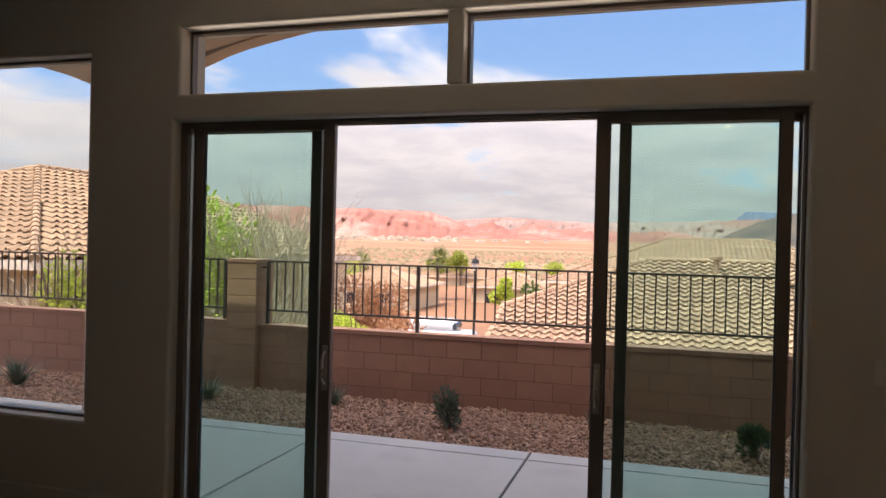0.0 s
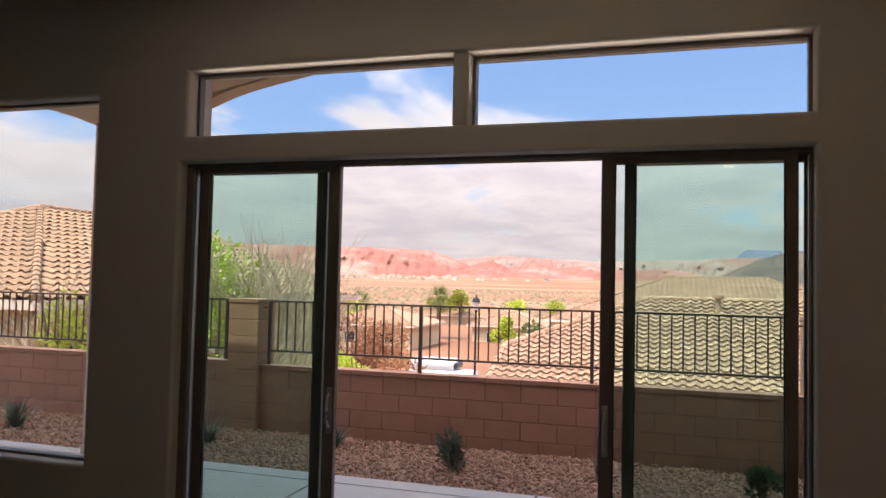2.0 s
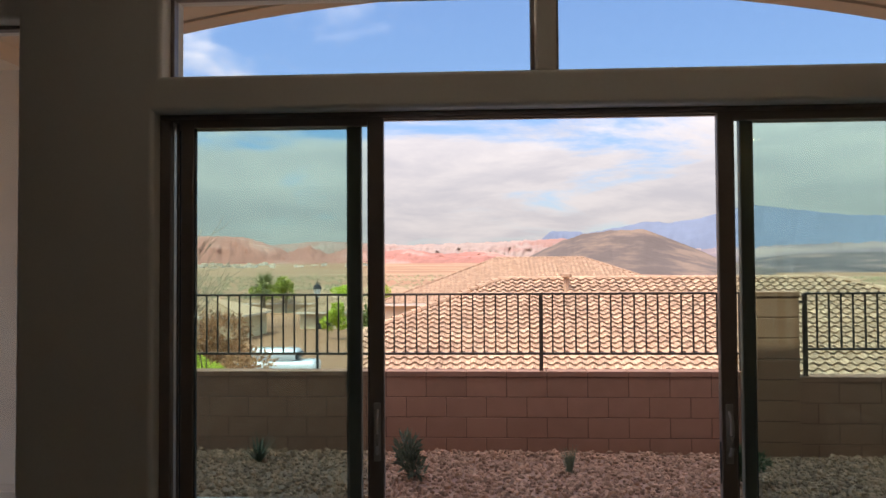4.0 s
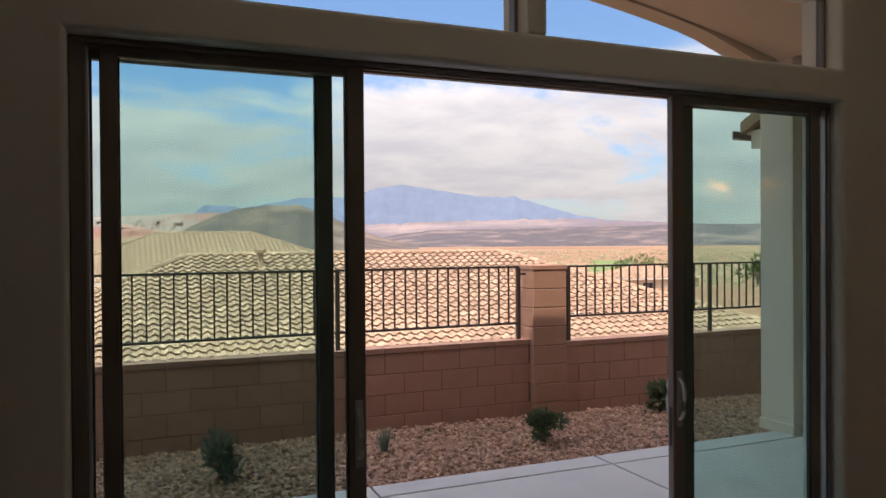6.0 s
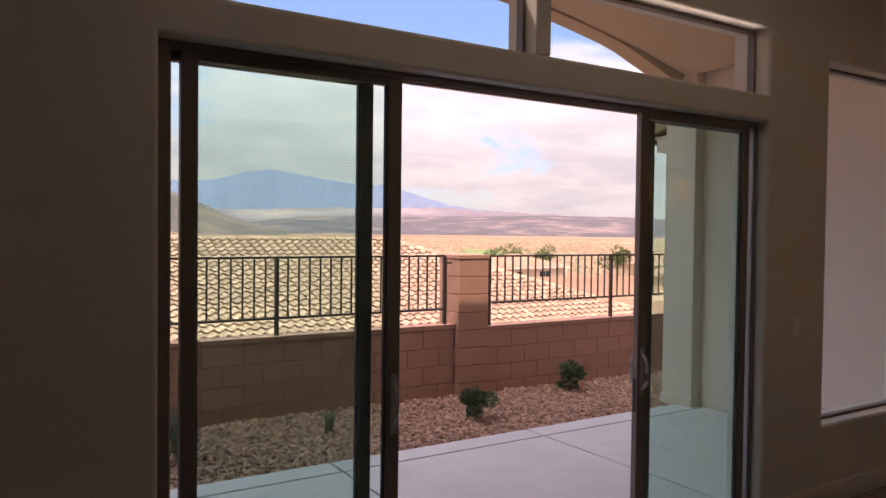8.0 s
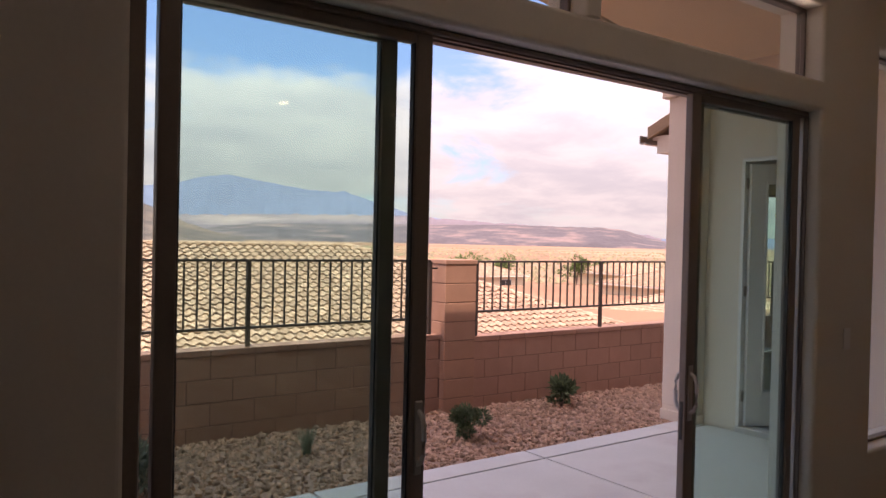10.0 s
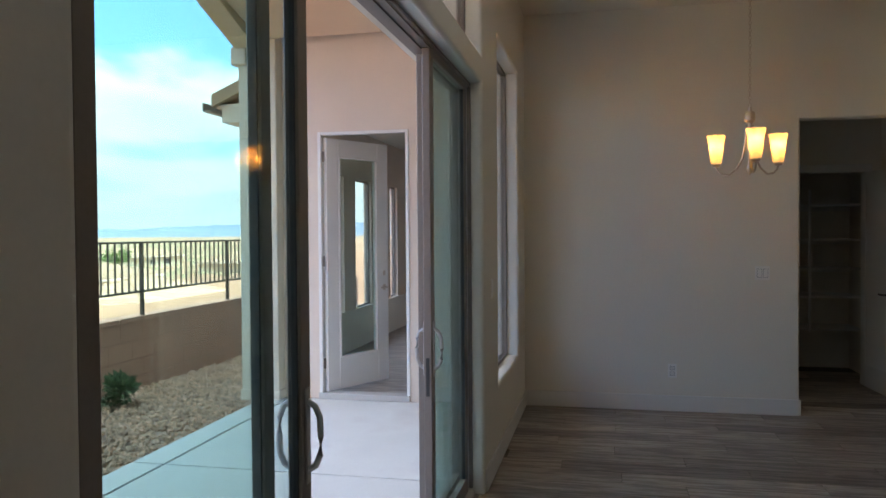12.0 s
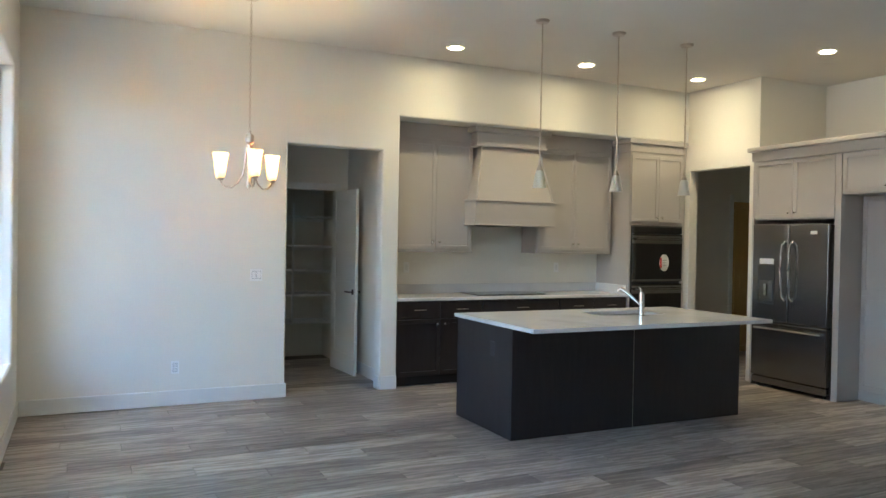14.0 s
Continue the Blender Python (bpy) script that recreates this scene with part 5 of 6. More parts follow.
# ---- neighbouring houses ----
def tile_shape(pitch, course):
    """One S-shaped roof tile: across u, along v, n up from the deck; the lower lip stands proud."""
    prof = [(0.0, 0.012), (0.16, 0.0), (0.34, 0.004), (0.46, 0.045), (0.62, 0.075), (0.80, 0.062), (0.93, 0.022), (1.0, 0.012)]
    vs = [(u * pitch, 0.0, h + 0.060) for u, h in prof] + [(u * pitch, course * 1.04, h) for u, h in prof] + [(u * pitch, 0.0, h + 0.040) for u, h in prof] + [(u * pitch, course * 0.6, h - 0.006) for u, h in prof]
    n = len(prof)
    fs = [(i, i + 1, n + i + 1, n + i) for i in range(n - 1)] + [(2 * n + i, 2 * n + i + 1, i + 1, i) for i in range(n - 1)] + [(3 * n + i, 3 * n + i + 1, 2 * n + i + 1, 2 * n + i) for i in range(n - 1)]
    return vs, fs


def roof_slope(parent, m, length, run, left, right, mat, pitch=0.34, course=0.36, singles=0):
    """Tiles over a slope whose eave runs along local x; left and right give its ends as functions of the way up."""
    tv, tf = tile_shape(pitch, course)
    cells = []
    for j in range(int(run / course) + 1):
        v = j * course
        if v > run - 0.1:
            continue
        a, b = left(v + course / 2), right(v + course / 2)
        i0, i1 = math.ceil(a / pitch - 0.3), math.floor(b / pitch + 0.3)
        cells += [(i * pitch, v) for i in range(i0, i1)]
    if singles:
        me = bpy.data.meshes.new("tile")
        me.from_pydata(tv, [], tf)
        me.materials.append(mat)
        first = sorted(range(len(cells)), key=lambda k: (cells[k][0] - singles) ** 2 + (cells[k][1] * 2.2 - 4.5) ** 2)[:290]
        for k in first:
            o = new("tile", me)
            o.parent = parent
            o.matrix_basis = m @ Matrix.Translation((cells[k][0], cells[k][1], 0))
        taken = set(first)
        cells = [c for k, c in enumerate(cells) if k not in taken]
    base = np.array(tv)
    cl = np.array(cells)
    jit = np.random.default_rng(len(cells)).uniform(-0.006, 0.006, (len(cl), 1, 3))
    al = base[None] + np.concatenate([cl, np.zeros((len(cl), 1))], 1)[:, None, :] + jit
    mm = np.array(m)
    al = al.reshape(-1, 3) @ mm[:3, :3].T + mm[:3, 3]
    fs = [tuple(i + k * len(tv) for i in f) for k in range(len(cl)) for f in tf]
    o = raw("tiles", al.tolist(), fs, mat, parent)
    o["kind"] = "stuff"
    return o


RAKE = -2.2


def house(label, x0, x1, y0, y1, eave, slope, mat, base, windows=(), detail=("s",), singles=0, pitch=0.34, body=M_HOUSE, group="", hip_x=None):
    """A hip-roofed house in a rectangle of eaves; slopes named in detail carry tiles."""
    t = thing("house", label, "house", group=group)
    cut = 0.0 if hip_x is None else x0 - hip_x
    xr, x0 = x0, x0 - cut
    d, w = (y1 - y0) / 2, (x1 - x0) / 2
    k = min(d, w)
    ridge = eave + slope * k
    ang = math.atan(slope)
    block("wall", body, t, xr + 0.6, x1 - 0.6, y0 + 0.6, y1 - 0.6, base, eave + 0.02, 0)
    if w >= d:
        A, B = (x0 + k, y0 + k, ridge), (x1 - k, y0 + k, ridge)
    else:
        A, B = (x0 + k, y0 + k, ridge), (x0 + k, y1 - k, ridge)
    c = [(x0, y0, eave), (x1, y0, eave), (x1, y1, eave), (x0, y1, eave), A, B]
    if cut:
        zc = eave + slope * cut
        c = [(xr, y0, eave), c[1], c[2], (xr, y1, eave), A, B, (xr, y0 + cut, zc), (xr, y1 - cut, zc)]
    if w >= d:
        fs = [(0, 1, 5, 4), (1, 2, 5), (2, 3, 4, 5), (3, 0, 4)]
    else:
        fs = [(0, 1, 4), (1, 2, 5, 4), (2, 3, 5), (3, 0, 4, 5)]
    if cut:
        fs = [(0, 1, 5, 4, 6), (1, 2, 5), (2, 3, 7, 4, 5), (7, 6, 4)]
    raw("roof", c, fs + ([] if cut else [(3, 2, 1, 0)]), mat, t)
    fb = bmesh.new()
    bx(fb, xr, x1, y0 - 0.02, y0, eave - 0.20, eave + 0.02)
    if not cut:
        bx(fb, x0 - 0.02, x0, y0, y1, eave - 0.20, eave + 0.02)
    bx(fb, x1, x1 + 0.02, y0, y1, eave - 0.20, eave + 0.02)
    part("fascia", fb, M_STUCCO, t)
    run = math.hypot(k, slope * k)
    up = Vector((0, math.cos(ang), math.sin(ang)))
    co = math.cos(ang)
    frames = {"s": (Vector((x0, y0, eave)), Vector((1, 0, 0)), Vector((0, 1, 0)), x1 - x0), "e": (Vector((x1, y0, eave)), Vector((0, 1, 0)), Vector((-1, 0, 0)), y1 - y0), "w": (Vector((x0, y1, eave)), Vector((0, -1, 0)), Vector((1, 0, 0)), y1 - y0)}
    for s in detail:
        o, u, inn, ln = frames[s]
        v = (inn * math.cos(ang) + Vector((0, 0, math.sin(ang)))).normalized()
        nn = u.cross(v)
        m = Matrix(((u.x, v.x, nn.x, o.x + nn.x * 0.02), (u.y, v.y, nn.y, o.y + nn.y * 0.02), (u.z, v.z, nn.z, o.z + nn.z * 0.02), (0, 0, 0, 1)))
        roof_slope(t, m, ln, run, lambda q: max(q * co, cut), lambda q, ln=ln: ln - q * co, mat, pitch, pitch * 1.06, singles if s == "s" else 0)
    cb = bmesh.new()
    lines = ([((xr, y0, eave), (xr, y0 + cut, eave + slope * cut))] if cut else []) + [(A, B), ((x0 + cut, y0 + cut, eave + slope * cut), A), ((x1, y0, eave), B if w >= d else A)] + ([] if cut else [((x0, y1, eave), A if w >= d else B)])
    for p, q in lines:
        p, q = Vector(p), Vector(q)
        n = max(int((q - p).length / 0.40), 1)
        for i in range(n):
            a, b = p.lerp(q, i / n), p.lerp(q, (i + 1.06) / n)
            cyl(cb, a + Vector((0, 0, 0.06)), b + Vector((0, 0, 0.045)), 0.125, 0.10, 8, True)
    part("ridge_capping", cb, mat, t)
    for side, a, b, z0, z1 in windows:
        if side == "s":
            wo = block("window", M_TRIM, t, a, b, y0 + 0.56, y0 + 0.60, z0, z1, 0.003)
            block("pane", M_DARKWIN, wo, a + 0.06, b - 0.06, y0 + 0.545, y0 + 0.558, z0 + 0.06, z1 - 0.06, 0)
            block("glazing_bar", M_TRIM, wo, (a + b) / 2 - 0.02, (a + b) / 2 + 0.02, y0 + 0.535, y0 + 0.545, z0, z1, 0)
        elif side == "e":
            wo = block("window", M_TRIM, t, x1 - 0.60, x1 - 0.56, a, b, z0, z1, 0.003)
            block("pane", M_DARKWIN, wo, x1 - 0.558, x1 - 0.545, a + 0.06, b - 0.06, z0 + 0.06, z1 - 0.06, 0)
    return t


near = house("neighbour's low house with a tan tiled hip roof", RAKE, 24.2, 15.4, 34.6, -2.15, 0.36, M_TILE, -5.2, (), ("s",), 12.4, hip_x=-7.4)
vb = bmesh.new()
cyl(vb, (4.6, 23.9, 0.8), (4.6, 23.9, 1.45), 0.10, 0.10, 10)
lathe(vb, [(0.0005, 1.62), (0.2, 1.56), (0.2, 1.45), (0.1, 1.42)], (4.6, 23.9, 0), 12)
part("roof_vent", vb, M_TILE, near)
house("tan tiled hip-roofed house farther down the slope", -8.0, 23.0, 64.0, 86.0, -1.3, 0.38, M_TILE, -6.0, (), ("s", "w"), 0, 0.45)
house("cream stucco house with a brown tiled hip roof", -24.2, -10.6, 9.6, 27.0, 1.14, 0.415, M_TILE_RED, -4.0, (("s", -17.8, -16.4, -0.9, 0.7), ("s", -14.6, -12.6, -1.2, 0.45), ("e", 11.0, 12.2, -0.8, 0.6)), ("s", "e"), 0, 0.36)
house("cream stucco house with a brown tiled roof beyond the trees", -36.0, -13.0, 23.0, 33.8, 0.98, 0.50, M_TILE_RED, -5.0, (("e", 30.0, 31.5, -2, -0.3),), ("s", "e"), 0, 0.40)
house("low pale house with a tiled roof in the valley", -40.0, -21.0, 120.0, 134.0, -3.7, 0.28, M_TILE_RED, -7.5, (("s", -37, -35, -6.6, -5.2), ("s", -30, -27, -6.6, -5.2)), ("s",), 0, 0.5, group="houses in the valley")
house("low pale house with a tiled roof in the valley", -17.0, -2.0, 128.0, 142.0, -3.8, 0.28, M_TILE_RED, -7.5, (("s", -14, -12, -6.6, -5.2),), ("s",), 0, 0.5, group="houses in the valley")
house("low tan tiled roof house beside the valley road", 52.0, 70.0, 34.0, 48.0, -4.8, 0.34, M_TILE, -8.0, (), ("s", "w"), 0, 0.5)
house("tan stucco house with a brown tiled roof above the red bank", -34.0, -23.0, 72.0, 84.0, -2.9, 0.32, M_TILE_RED, -6.5, (("s", -32, -30, -5.0, -3.7), ("s", -27.5, -25.5, -5.0, -3.7)), ("s",), 0, 0.5, group="houses in the valley")
house("low tan house with a brown tiled roof behind the palms", -21.5, -11.5, 88.0, 99.0, -3.4, 0.32, M_TILE_RED, -7.0, (("s", -19, -17, -5.6, -4.3),), ("s",), 0, 0.5, group="houses in the valley")
for hx, hy, hw, hd, he in ((78, 58, 14, 12, -3.8), (100, 84, 16, 13, -3.6), (70, 90, 14, 12, -3.9), (128, 62, 15, 13, -3.7), (150, 100, 17, 13, -3.4)):
    house("low tan house with a tiled roof along the valley street", hx, hx + hw, hy, hy + hd, he, 0.30, M_TILE, -8.0, (("s", hx + 2.5, hx + 4.5, he - 1.9, he - 0.6), ("s", hx + 8, hx + 10.5, he - 1.9, he - 0.6)), ("s", "w"), 0, 0.5, group="houses in the valley")
lawn_v = [(r * math.sin(radians(a)), r * math.cos(radians(a)), ground_z(r * math.sin(radians(a)), r * math.cos(radians(a))) + 0.3) for r in np.linspace(170, 330, 10) for a in np.linspace(34.4, 37.4, 12)]
M_LAWN = material("bright_green_turf", (0.12, 0.18, 0.045), 0.9, vary=0.2, scale=0.05, fine=0.6)
lawn = raw("ground_lawn", lawn_v, [(j * 12 + i, j * 12 + i + 1, (j + 1) * 12 + i + 1, (j + 1) * 12 + i) for j in range(9) for i in range(11)], M_LAWN)
structure(lawn, "bright green turf in the valley", "lawn")
rgh = np.random.default_rng(21)
M_FARHOUSE = material("pale_far_house", (0.62, 0.56, 0.48), 0.9, vary=0.1, scale=0.05)
for i in range(120):
    az, r = radians(-30 + 13 * rgh.random() + (13 * rgh.random() if i % 4 == 0 else 0)), 1900 + 320 * rgh.random()
    x, y = r * math.sin(az), r * math.cos(az)
    t = thing("house", "tiny pale far-off house at the foot of the cliffs", "house", group="far houses")
    w, d, h = rgh.uniform(2.5, 6.5), rgh.uniform(3, 6), rgh.uniform(2.5, 6.5)
    z = ground_z(x, y) - 0.5
    block("wall", M_FARHOUSE, t, x - w, x + w, y - d, y + d, z, z + h + 1.5, 0)
    rfb = bmesh.new()
    bmesh.ops.create_cone(rfb, cap_ends=True, segments=4, radius1=w * 1.4, radius2=w * 0.4, depth=1.6, matrix=Matrix.Translation((x, y, z + h + 2.3)) @ Matrix.Rotation(radians(45), 4, "Z"))
    part("roof", rfb, M_TILE_RED, t)


# ---- trees ----
def bare_tree(x, y, z, h, n, seed, label):
    rg = np.random.default_rng(seed)
    t = thing("tree", label, "tree", (x, y, z))
    b = bmesh.new()

    def grow(p, d, l, r, depth):
        q = p + d * l
        mid = p.lerp(q, 0.5) + Vector(rg.normal(0, l * 0.05, 3))
        tube(b, [p, mid, q], [r, r * 0.85, r * 0.65], 5 if depth < 2 else 4 if depth < 3 else 3)
        if depth >= 5:
            return
        for _ in range(n if depth < 4 else 2):
            nd = (d + Vector(rg.normal(0, 0.27, 3)) + Vector((0, 0, 0.12))).normalized()
            grow(p.lerp(q, rg.uniform(0.55, 1.0)), nd, l * rg.uniform(0.6, 0.85), r * 0.63, depth + 1)
    for _ in range(6):
        d = Vector((rg.normal(0, 0.14), rg.normal(0, 0.14), 1)).normalized()
        grow(Vector((0, 0, 0)), d, h * 0.30, 0.055, 0)
    part("branch_crown", b, M_TWIG, t, "pale bare branches")
    return t


bare_tree(-5.35, 10.6, -2.9, 7.0, 3, 31, "bare pale-twigged tree behind the garden wall")
bare_tree(-9.9, 9.4, -2.9, 6.0, 2, 33, "thin bare tree behind the garden wall")


def leafy_tree(x, y, z, h, r, n, seed, mat, label, length=0.16, width=0.05, name="tree", squash=1.0, up=0.2, trunk=True):
    rg = np.random.default_rng(seed)
    t = thing(name, label, name, (x, y, z))
    b = bmesh.new()
    for k in range(5 if trunk else 3):
        a = rg.uniform(0, 6.28)
        top = Vector((math.cos(a) * r * 0.6, math.sin(a) * r * 0.6, h * rg.uniform(0.7, 0.95)))
        tube(b, [(0, 0, 0), (top.x * 0.15, top.y * 0.15, h * 0.35), (top.x * 0.6, top.y * 0.6, h * 0.65), top], [0.07 * h / 4, 0.05 * h / 4, 0.025 * h / 4, 0.006], 6)
    part("trunk", b, M_TRUNK, t)
    vs, fs = leaves(rg, n, (0, 0, h * 0.62), r * 0.72, length, width, up, squash)
    raw("crown", vs, fs, mat, t)
    return t


leafy_tree(-6.15, 10.0, -2.9, 5.5, 1.75, 2400, 41, M_LIME, "young tree with sparse bright spring leaves", 0.14, 0.055, squash=1.3)
leafy_tree(-9.3, 9.0, -2.9, 5.2, 1.1, 900, 42, M_LIME, "slender tree with few spring leaves", 0.13, 0.05, squash=1.6)
leafy_tree(-12.2, 9.2, -2.9, 4.2, 1.2, 500, 43, M_LIME, "young tree with sparse bright spring leaves", 0.10, 0.03)
leafy_tree(-9.4, 26.5, -3.8, 3.9, 2.2, 4200, 44, M_ORANGEBUSH, "orange-brown bush on the red bank", 0.16, 0.05, "bush", 0.8)
leafy_tree(-6.3, 18.0, -3.2, 3.3, 1.5, 5000, 45, M_LIME, "bright green clipped hedge bush behind the wall", 0.10, 0.035, "bush", 0.6)
leafy_tree(-8.3, 18.6, -3.2, 2.6, 1.3, 1800, 46, M_LIME, "bright green hedge bush behind the wall", 0.12, 0.035, "bush", 0.6)
leafy_tree(-6.9, 22.0, -3.5, 2.6, 1.4, 1600, 47, M_ORANGEBUSH, "brown flowering bush by the road", 0.14, 0.05, "bush", 0.7)
for x, y, h, r, m, s in ((-31, 120, 6.8, 2.5, M_LIME, 51), (-35.5, 122, 5.6, 2.0, M_LIME, 52), (-13.6, 75, 3.6, 1.2, M_LIME, 53), (-9.3, 70, 3.8, 1.8, M_GREENTREE, 54), (-25.8, 140, 4.2, 2.0, M_LIME, 55), (-18, 140, 3.5, 3.0, M_LIME, 56), (-48, 110, 6, 4, M_LIME, 58), (105, 138, 3.2, 3.5, M_GREENTREE, 59), (116, 146, 3.4, 4, M_GREENTREE, 60), (95, 90, 5.0, 2.6, M_GREENTREE, 61), (108, 96, 4.4, 3, M_GREENTREE, 62), (90, 104, 3.8, 3, M_GREENTREE, 63), (128, 92, 5, 3, M_GREENTREE, 65), (-2, 100, 3.4, 2.6, M_GREENTREE, 66)):
    leafy_tree(x, y, ground_z(x, y) - 0.1, h, r, 900, s, m, "rounded green garden tree in the valley", 0.45, 0.16, squash=0.8)


def palm(x, y, z, h, seed):
    rg = np.random.default_rng(seed)
    t = thing("palm_tree", "broad feather palm with arching olive fronds", "palm tree", (x, y, z), group="palms by the road")
    b = bmesh.new()
    tube(b, [(0, 0, 0), (0.03, 0, h * 0.5), (0, 0, h)], [0.26, 0.2, 0.22], 10)
    part("trunk", b, M_TRUNK, t)
    vs, fs = [], []
    for _ in range(60):
        a, e, l = rg.uniform(0, 6.28), rg.uniform(-0.4, 1.35), rg.uniform(2.0, 2.8)
        d = Vector((math.cos(a) * math.cos(e), math.sin(a) * math.cos(e), math.sin(e)))
        s = Vector((-math.sin(a), math.cos(a), 0))
        for j in range(9):
            f = (j - 4) / 4
            q = Vector((0, 0, h)) + d * l * 0.45
            tip = q + (d + s * f * 0.9).normalized() * l * 0.6 + Vector((0, 0, -0.25 * l * abs(f) - 0.1))
            k = len(vs)
            vs += [q - s * 0.06, q + s * 0.06, tip]
            fs.append((k, k + 1, k + 2))
        k = len(vs)
        vs += [Vector((0, 0, h)) - s * 0.05, Vector((0, 0, h)) + s * 0.05, Vector((0, 0, h)) + d * l * 0.47]
        fs.append((k, k + 1, k + 2))
    raw("crown", vs, fs, M_PALM, t)
    return t


palm(-36.8, 90, ground_z(-36.8, 90), 4.2, 71)
palm(-25.9, 90, ground_z(-25.9, 90), 5.0, 72)

# street lamp, road and parked car
sl = thing("street_lamp", "black post lamp with a glass lantern beside the road", "street lamp", (-7.07, 35.8, -4.15))
b = bmesh.new()
lathe(b, [(0.16, 0), (0.14, 0.4), (0.07, 0.6), (0.055, 4.4), (0.11, 4.5)], (0, 0, 0), 12)
part("post", b, M_LAMP, sl, "", True)
b = bmesh.new()
lathe(b, [(0.12, 4.5), (0.2, 4.9), (0.2, 4.92)], (0, 0, 0), 8)
part("lantern", b, M_FROST, sl)
b = bmesh.new()
lathe(b, [(0.24, 4.91), (0.16, 5.12), (0.05, 5.2), (0.0005, 5.36)], (0, 0, 0), 8)
part("lantern_cap", b, M_LAMP, sl)
rd = raw("road", [(-60, 33.0, -3.90), (-3, 33.0, -3.90), (-3, 40.0, -4.12), (-60, 40.0, -4.12)], [(0, 1, 2, 3)], M_ROAD)
structure(rd, "pale asphalt street below the garden wall", "road")
car = thing("car", "white parked car seen from above its roof", "car", (-9.3, 36.2, -3.98))
b = bmesh.new()
bx(b, -2.2, 2.2, -0.9, 0.9, 0.3, 1.0, 0.25, 4)
bx(b, -1.5, 1.2, -0.8, 0.8, 0.95, 1.62, 0.28, 4)
part("body", b, M_CARW, car, "", True)
b = bmesh.new()
bx(b, -1.62, 1.32, -0.72, 0.72, 1.05, 1.45, 0.2, 3)
part("glazing", b, M_DARKWIN, car)
for x in (-1.4, 1.4):
    for y in (-0.9, 0.9):
        b = bmesh.new()
        cyl(b, (x, y - 0.1, 0.32), (x, y + 0.1, 0.32), 0.32, 0.32, 18)
        part("wheel", b, M_SLOT, car)


# ---- far hills ----
def ridge(name, label, az0, az1, r, peaks, base, rough, mat, depth=0.25, cliff=1.0, seed=1, steps=220, gully=0.005):
    """A range seen along a span of azimuths; peaks are (azimuth, elevation in degrees) joined smoothly, roughened by noise."""
    paz, pel = zip(*peaks)
    vs, fs = [], []
    rows = 14
    for j in range(rows + 1):
        f = j / rows
        for i in range(steps + 1):
            az = az0 + (az1 - az0) * i / steps
            el = float(np.interp(az, paz, pel))
            el += rough * (noise.noise(Vector((az * 1.4, seed, 0))) + 0.5 * noise.noise(Vector((az * 4.1, seed, 3))) + 0.25 * noise.noise(Vector((az * 11, seed, 5))))
            gul = noise.noise(Vector((az * 2.2, f * 2.6, seed))) + 0.6 * noise.noise(Vector((az * 6.0, f * 6.0, seed + 7)))
            shape = f ** cliff
            rr = r * (1 + depth * f + gully * gul * math.sin(math.pi * f))
            e = base + (max(el, base) - base) * shape
            vs.append((rr * math.sin(radians(az)) + 1.0, rr * math.cos(radians(az)) - 2.5, 1.7 + rr * math.tan(radians(e))))
    n = steps + 1
    for j in range(rows):
        for i in range(steps):
            fs.append((j * n + i, j * n + i + 1, (j + 1) * n + i + 1, (j + 1) * n + i))
    o = raw(name, vs, fs, mat, None, True)
    return structure(o, label, "hills")


M_RED = material("red_sandstone_cliff", (0.29, 0.115, 0.085), 0.95, vary=0.25, scale=0.006, fine=0.03, second=(0.36, 0.20, 0.16), amount=0.5, stretch=(1, 1, 2.0))
M_PALE = material("pale_far_mesa", (0.15, 0.12, 0.13), 0.95, vary=0.15, scale=0.004, fine=0.02, second=(0.25, 0.19, 0.17), amount=0.5, stretch=(0.5, 0.5, 4))
M_CREAM = material("cream_sandstone_cliff", (0.26, 0.195, 0.165), 0.95, vary=0.2, scale=0.004, fine=0.02, second=(0.23, 0.125, 0.10), amount=0.55, stretch=(1, 1, 3))
# the distance haze is put into this blue base colour
M_HAZE_BLUE = material("blue_far_range", (0.11, 0.14, 0.20), 0.95, vary=0.10, scale=0.003, fine=0.012)
M_MESA = material("dark_volcanic_hill", (0.085, 0.064, 0.054), 0.95, vary=0.2, scale=0.012, fine=0.08, second=(0.16, 0.11, 0.08), amount=0.7)
M_PLAT = material("grey_brown_plateau", (0.085, 0.070, 0.072), 0.95, vary=0.4, scale=0.018, fine=0.11, second=(0.17, 0.115, 0.10), amount=0.45, stretch=(0.6, 0.6, 2.2))
ridge("backdrop_red_cliffs", "red sandstone cliffs beyond the valley", -75, 3, 2300, [(-75, 2.4), (-40, 2.6), (-24.7, 2.6), (-18, 2.5), (-16.3, 2.05), (-14.6, 1.35), (-13.2, 1.85), (-11.6, 1.25), (-9.8, 1.75), (-8.2, 1.3), (-6, 1.6), (-3, 1.2), (0, 1.4), (3, 0.9)], 0.45, 0.13, M_RED, 0.2, 0.75, 2, 620, 0.035)
ridge("backdrop_pale_mesa", "pale banded mesas beyond the valley", -16, 16, 3300, [(-16, 1.9), (-12, 2.2), (-6, 1.9), (0, 2.05), (6, 2.3), (10, 2.0), (16, 1.4)], 0.4, 0.10, M_CREAM, 0.15, 0.7, 3, 320, 0.03)
ridge("backdrop_blue_butte", "far butte painted in haze blue", 2, 11, 4000, [(2, 1.8), (4.3, 2.1), (5.2, 2.85), (7.4, 2.8), (8.2, 2.3), (11, 1.9)], 0.5, 0.04, M_HAZE_BLUE, 0.05, 0.8, 4, 80)
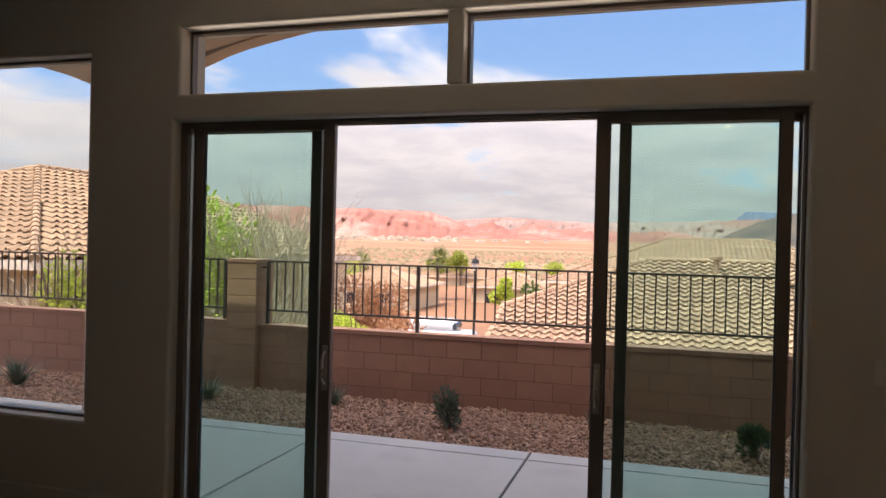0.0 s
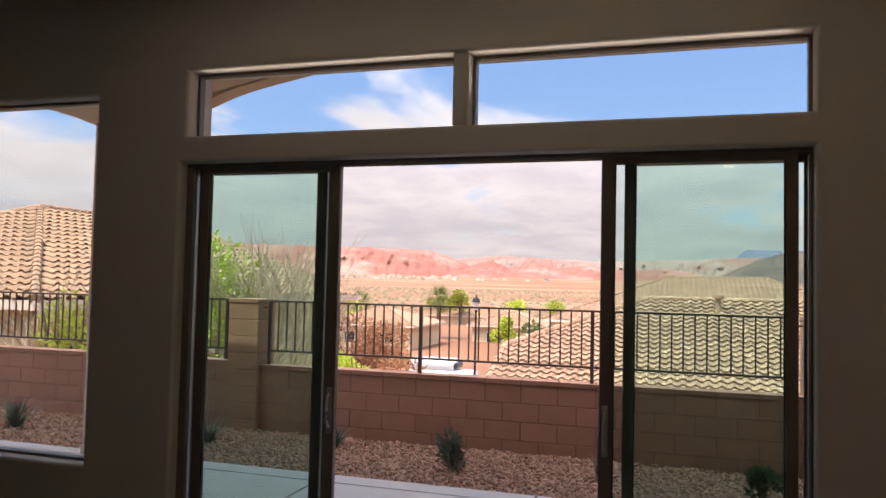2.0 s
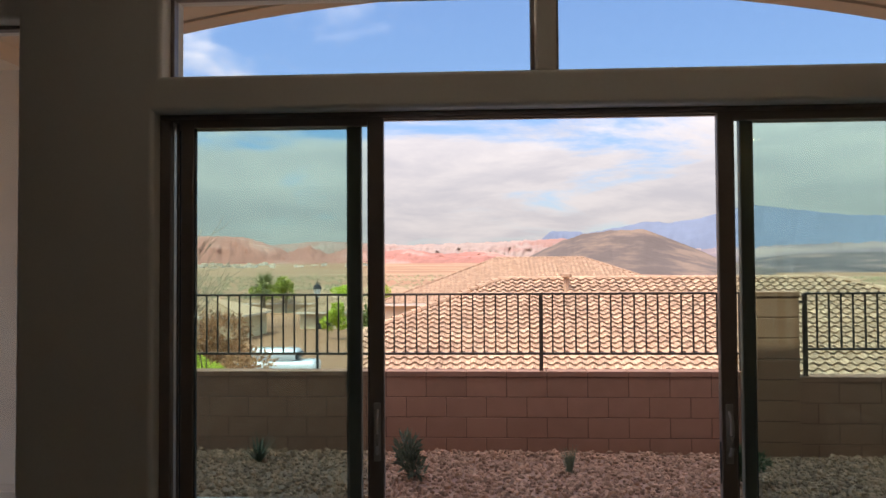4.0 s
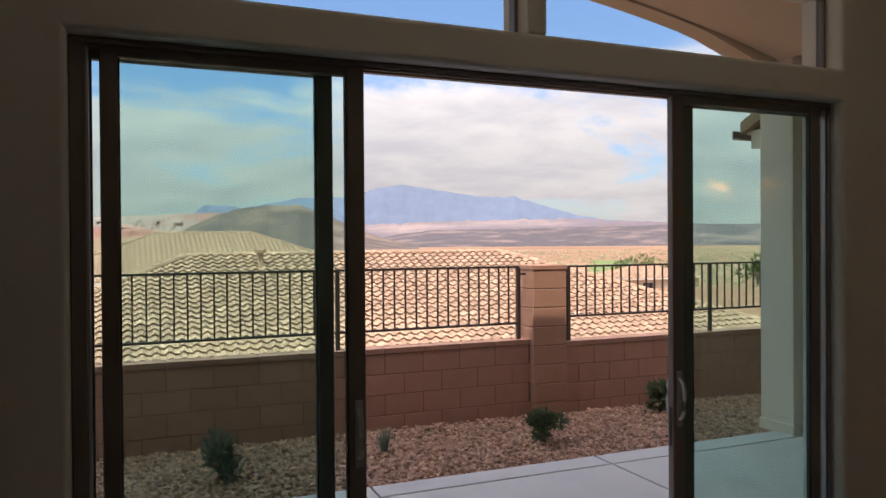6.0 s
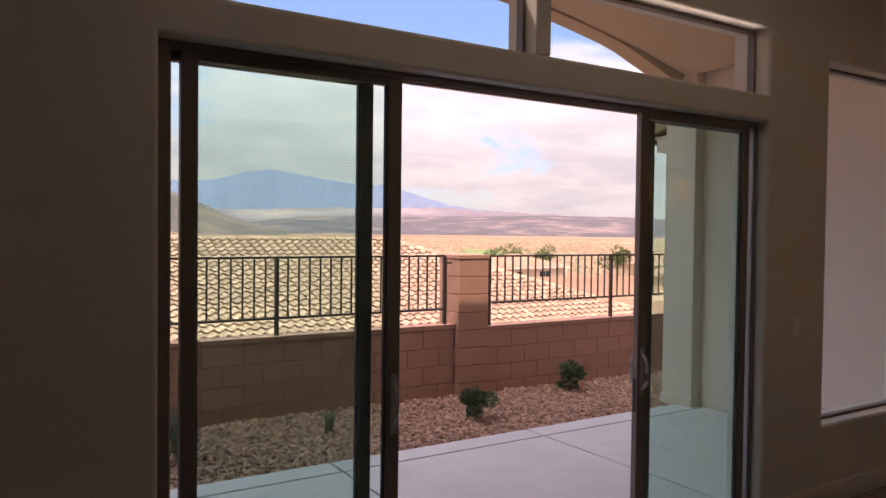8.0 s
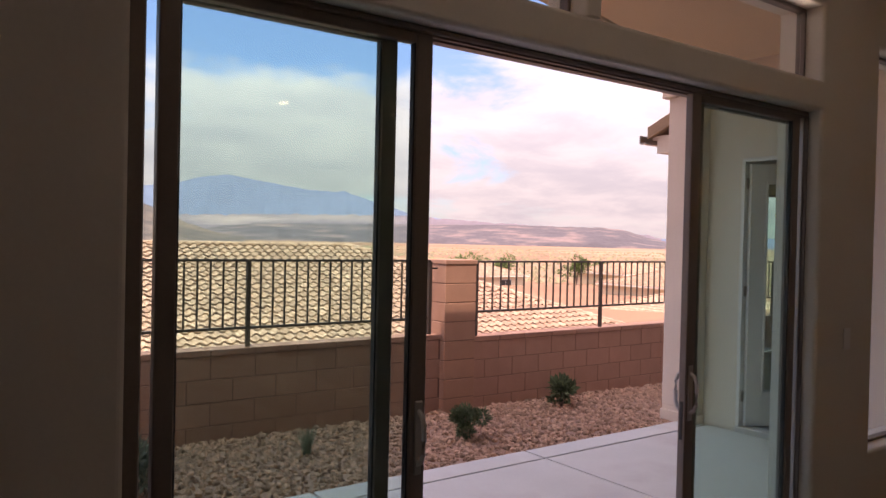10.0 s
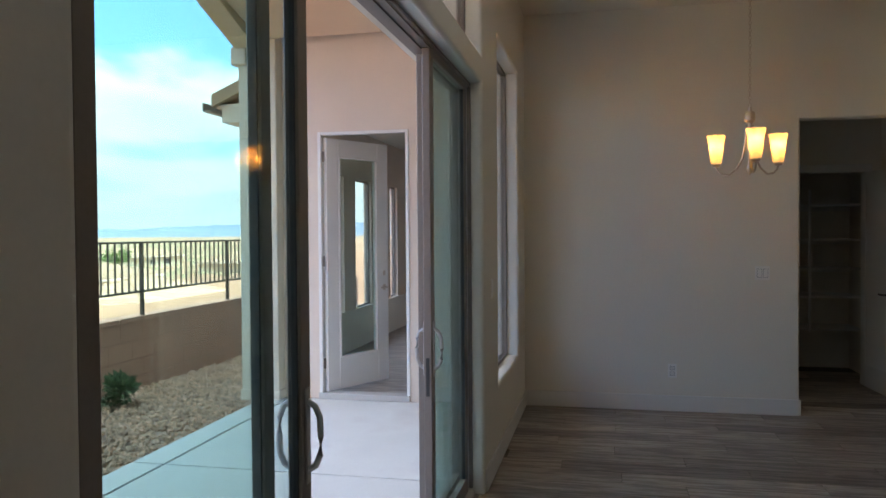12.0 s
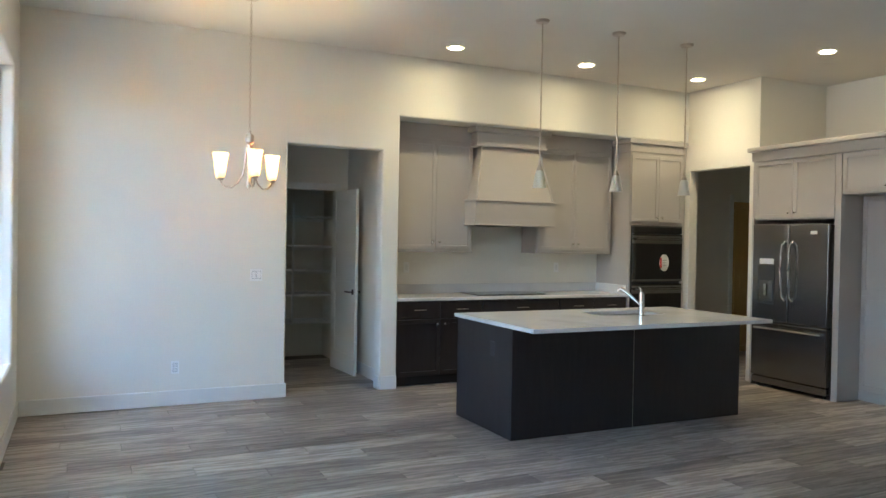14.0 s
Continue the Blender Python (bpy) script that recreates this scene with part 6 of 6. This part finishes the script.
ridge("backdrop_blue_mountains", "mountain range painted in haze blue under the clouds", 4, 38, 4000, [(4, 1.8), (8, 2.7), (11, 3.2), (12.4, 3.5), (13.5, 3.3), (16, 3.6), (18, 4.2), (19.8, 4.4), (22, 4.05), (24, 3.75), (26, 3.45), (28.3, 3.45), (30, 2.9), (33, 2.0), (36, 1.5), (38, 1.2)], 0.4, 0.10, M_HAZE_BLUE, 0.12, 0.8, 5)
ridge("backdrop_pink_foothills", "pink foothills before the mountains", 12, 52, 3000, [(12, 1.2), (22, 1.6), (28, 1.7), (33, 1.75), (40, 1.35), (48, 1.0), (52, 0.5)], 0.3, 0.16, M_PALE, 0.15, 0.8, 6)
ridge("backdrop_dark_mesa", "dark flat-topped volcanic hill", 0.5, 21, 1250, [(0.5, 0.2), (3, 0.7), (6, 2.1), (7.6, 2.6), (9.6, 2.85), (12, 2.9), (13.2, 2.45), (15, 1.7), (17, 0.8), (19, 0.15), (21, -0.1)], -0.6, 0.05, M_MESA, 0.35, 0.9, 7)
ridge("backdrop_plateau", "long dark basalt plateau", 17, 53, 1900, [(17, 0.2), (19, 0.6), (22, 0.95), (30, 1.05), (40, 1.22), (48, 1.15), (49.3, 1.0), (51, 0.5), (53, 0.1)], -0.55, 0.05, M_PLAT, 0.3, 0.6, 8)
ridge("backdrop_low_ridge", "low far ridge painted in haze blue", 46, 100, 3800, [(46, 0.4), (55, 0.4), (62, 0.7), (75, 0.9), (100, 0.8)], -0.3, 0.10, M_HAZE_BLUE, 0.1, 0.9, 9)

# scrub on the plain
rg = np.random.default_rng(77)
vs, fs = [], []
for _ in range(9000):
    az, r = radians(rg.uniform(-45, 70)), 130 * (1000 / 130) ** (rg.random() ** 0.8)
    x, y = r * math.sin(az), r * math.cos(az)
    s = rg.uniform(0.3, 0.9) * (1 + r / 600)
    z = ground_z(x, y)
    k = len(vs)
    for q in ((-1, 0, 0.1), (0.2, -0.9, 0.15), (1, 0.1, 0.1), (0, 1, 0.1), (rg.uniform(-0.3, 0.3), 0, rg.uniform(0.6, 1.0))):
        vs.append((x + q[0] * s, y + q[1] * s, z + q[2] * s))
    fs += [(k, k + 1, k + 4), (k + 1, k + 2, k + 4), (k + 2, k + 3, k + 4), (k + 3, k, k + 4)]
M_SCRUB = material("olive_brown_scrub", (0.19, 0.16, 0.09), 0.9, vary=0.3, scale=0.05, per_piece=0.3)
tagged(raw("scrub", vs, fs, M_SCRUB), "low olive desert scrub on the plain", "scrub", "", "stuff")

# ---- floor planks ----
floor = structure(thing("floor", "", "floor"), "grey wood-look plank tile floor in staggered rows", "floor")
block("floor_bed", M_GROUT, floor, -5.0, 9.6, -12.0, 0.06, -0.12, -0.0025, 0)
PWD, PLN = 0.20, 1.2
pme = finish(bx(bmesh.new(), 0.002, PWD - 0.002, 0.002, PLN - 0.002, -0.012, 0.0, 0.0015), "plank", M_PLANK)
rest_v, rest_f = [], []
count = 0
rgp = np.random.default_rng(12)
nx = int(12.3 / PWD)
for i in range(nx):
    x = -4.0 + i * PWD
    y = -12.0 + (0.0, 0.4, 0.8)[i % 3] + rgp.uniform(-0.05, 0.05) - 1.2
    while y < 0.05:
        a, b = max(y, -12.0), min(y + PLN, 0.06)
        if b - a > 0.1:
            inside = (1.0 <= x <= 6.6 and -7.4 <= y <= -0.3)
            if inside and count < 298:
                o = new("plank", pme)
                o.parent = floor
                o.location = (x, a, 0)
                o.scale = (1, (b - a) / PLN, 1)
                count += 1
            else:
                k = len(rest_v)
                g = 0.002
                rest_v += [(x + g, a + g, 0), (x + PWD - g, a + g, 0), (x + PWD - g, b - g, 0), (x + g, b - g, 0), (x + g, a + g, -0.002), (x + PWD - g, a + g, -0.002), (x + PWD - g, b - g, -0.002), (x + g, b - g, -0.002)]
                rest_f += [(k, k + 1, k + 2, k + 3), (k, k + 4, k + 5, k + 1), (k + 1, k + 5, k + 6, k + 2), (k + 2, k + 6, k + 7, k + 3), (k + 3, k + 7, k + 4, k)]
        y += PLN
o = raw("planks", rest_v, rest_f, M_PLANK, floor)
o["kind"] = "stuff"
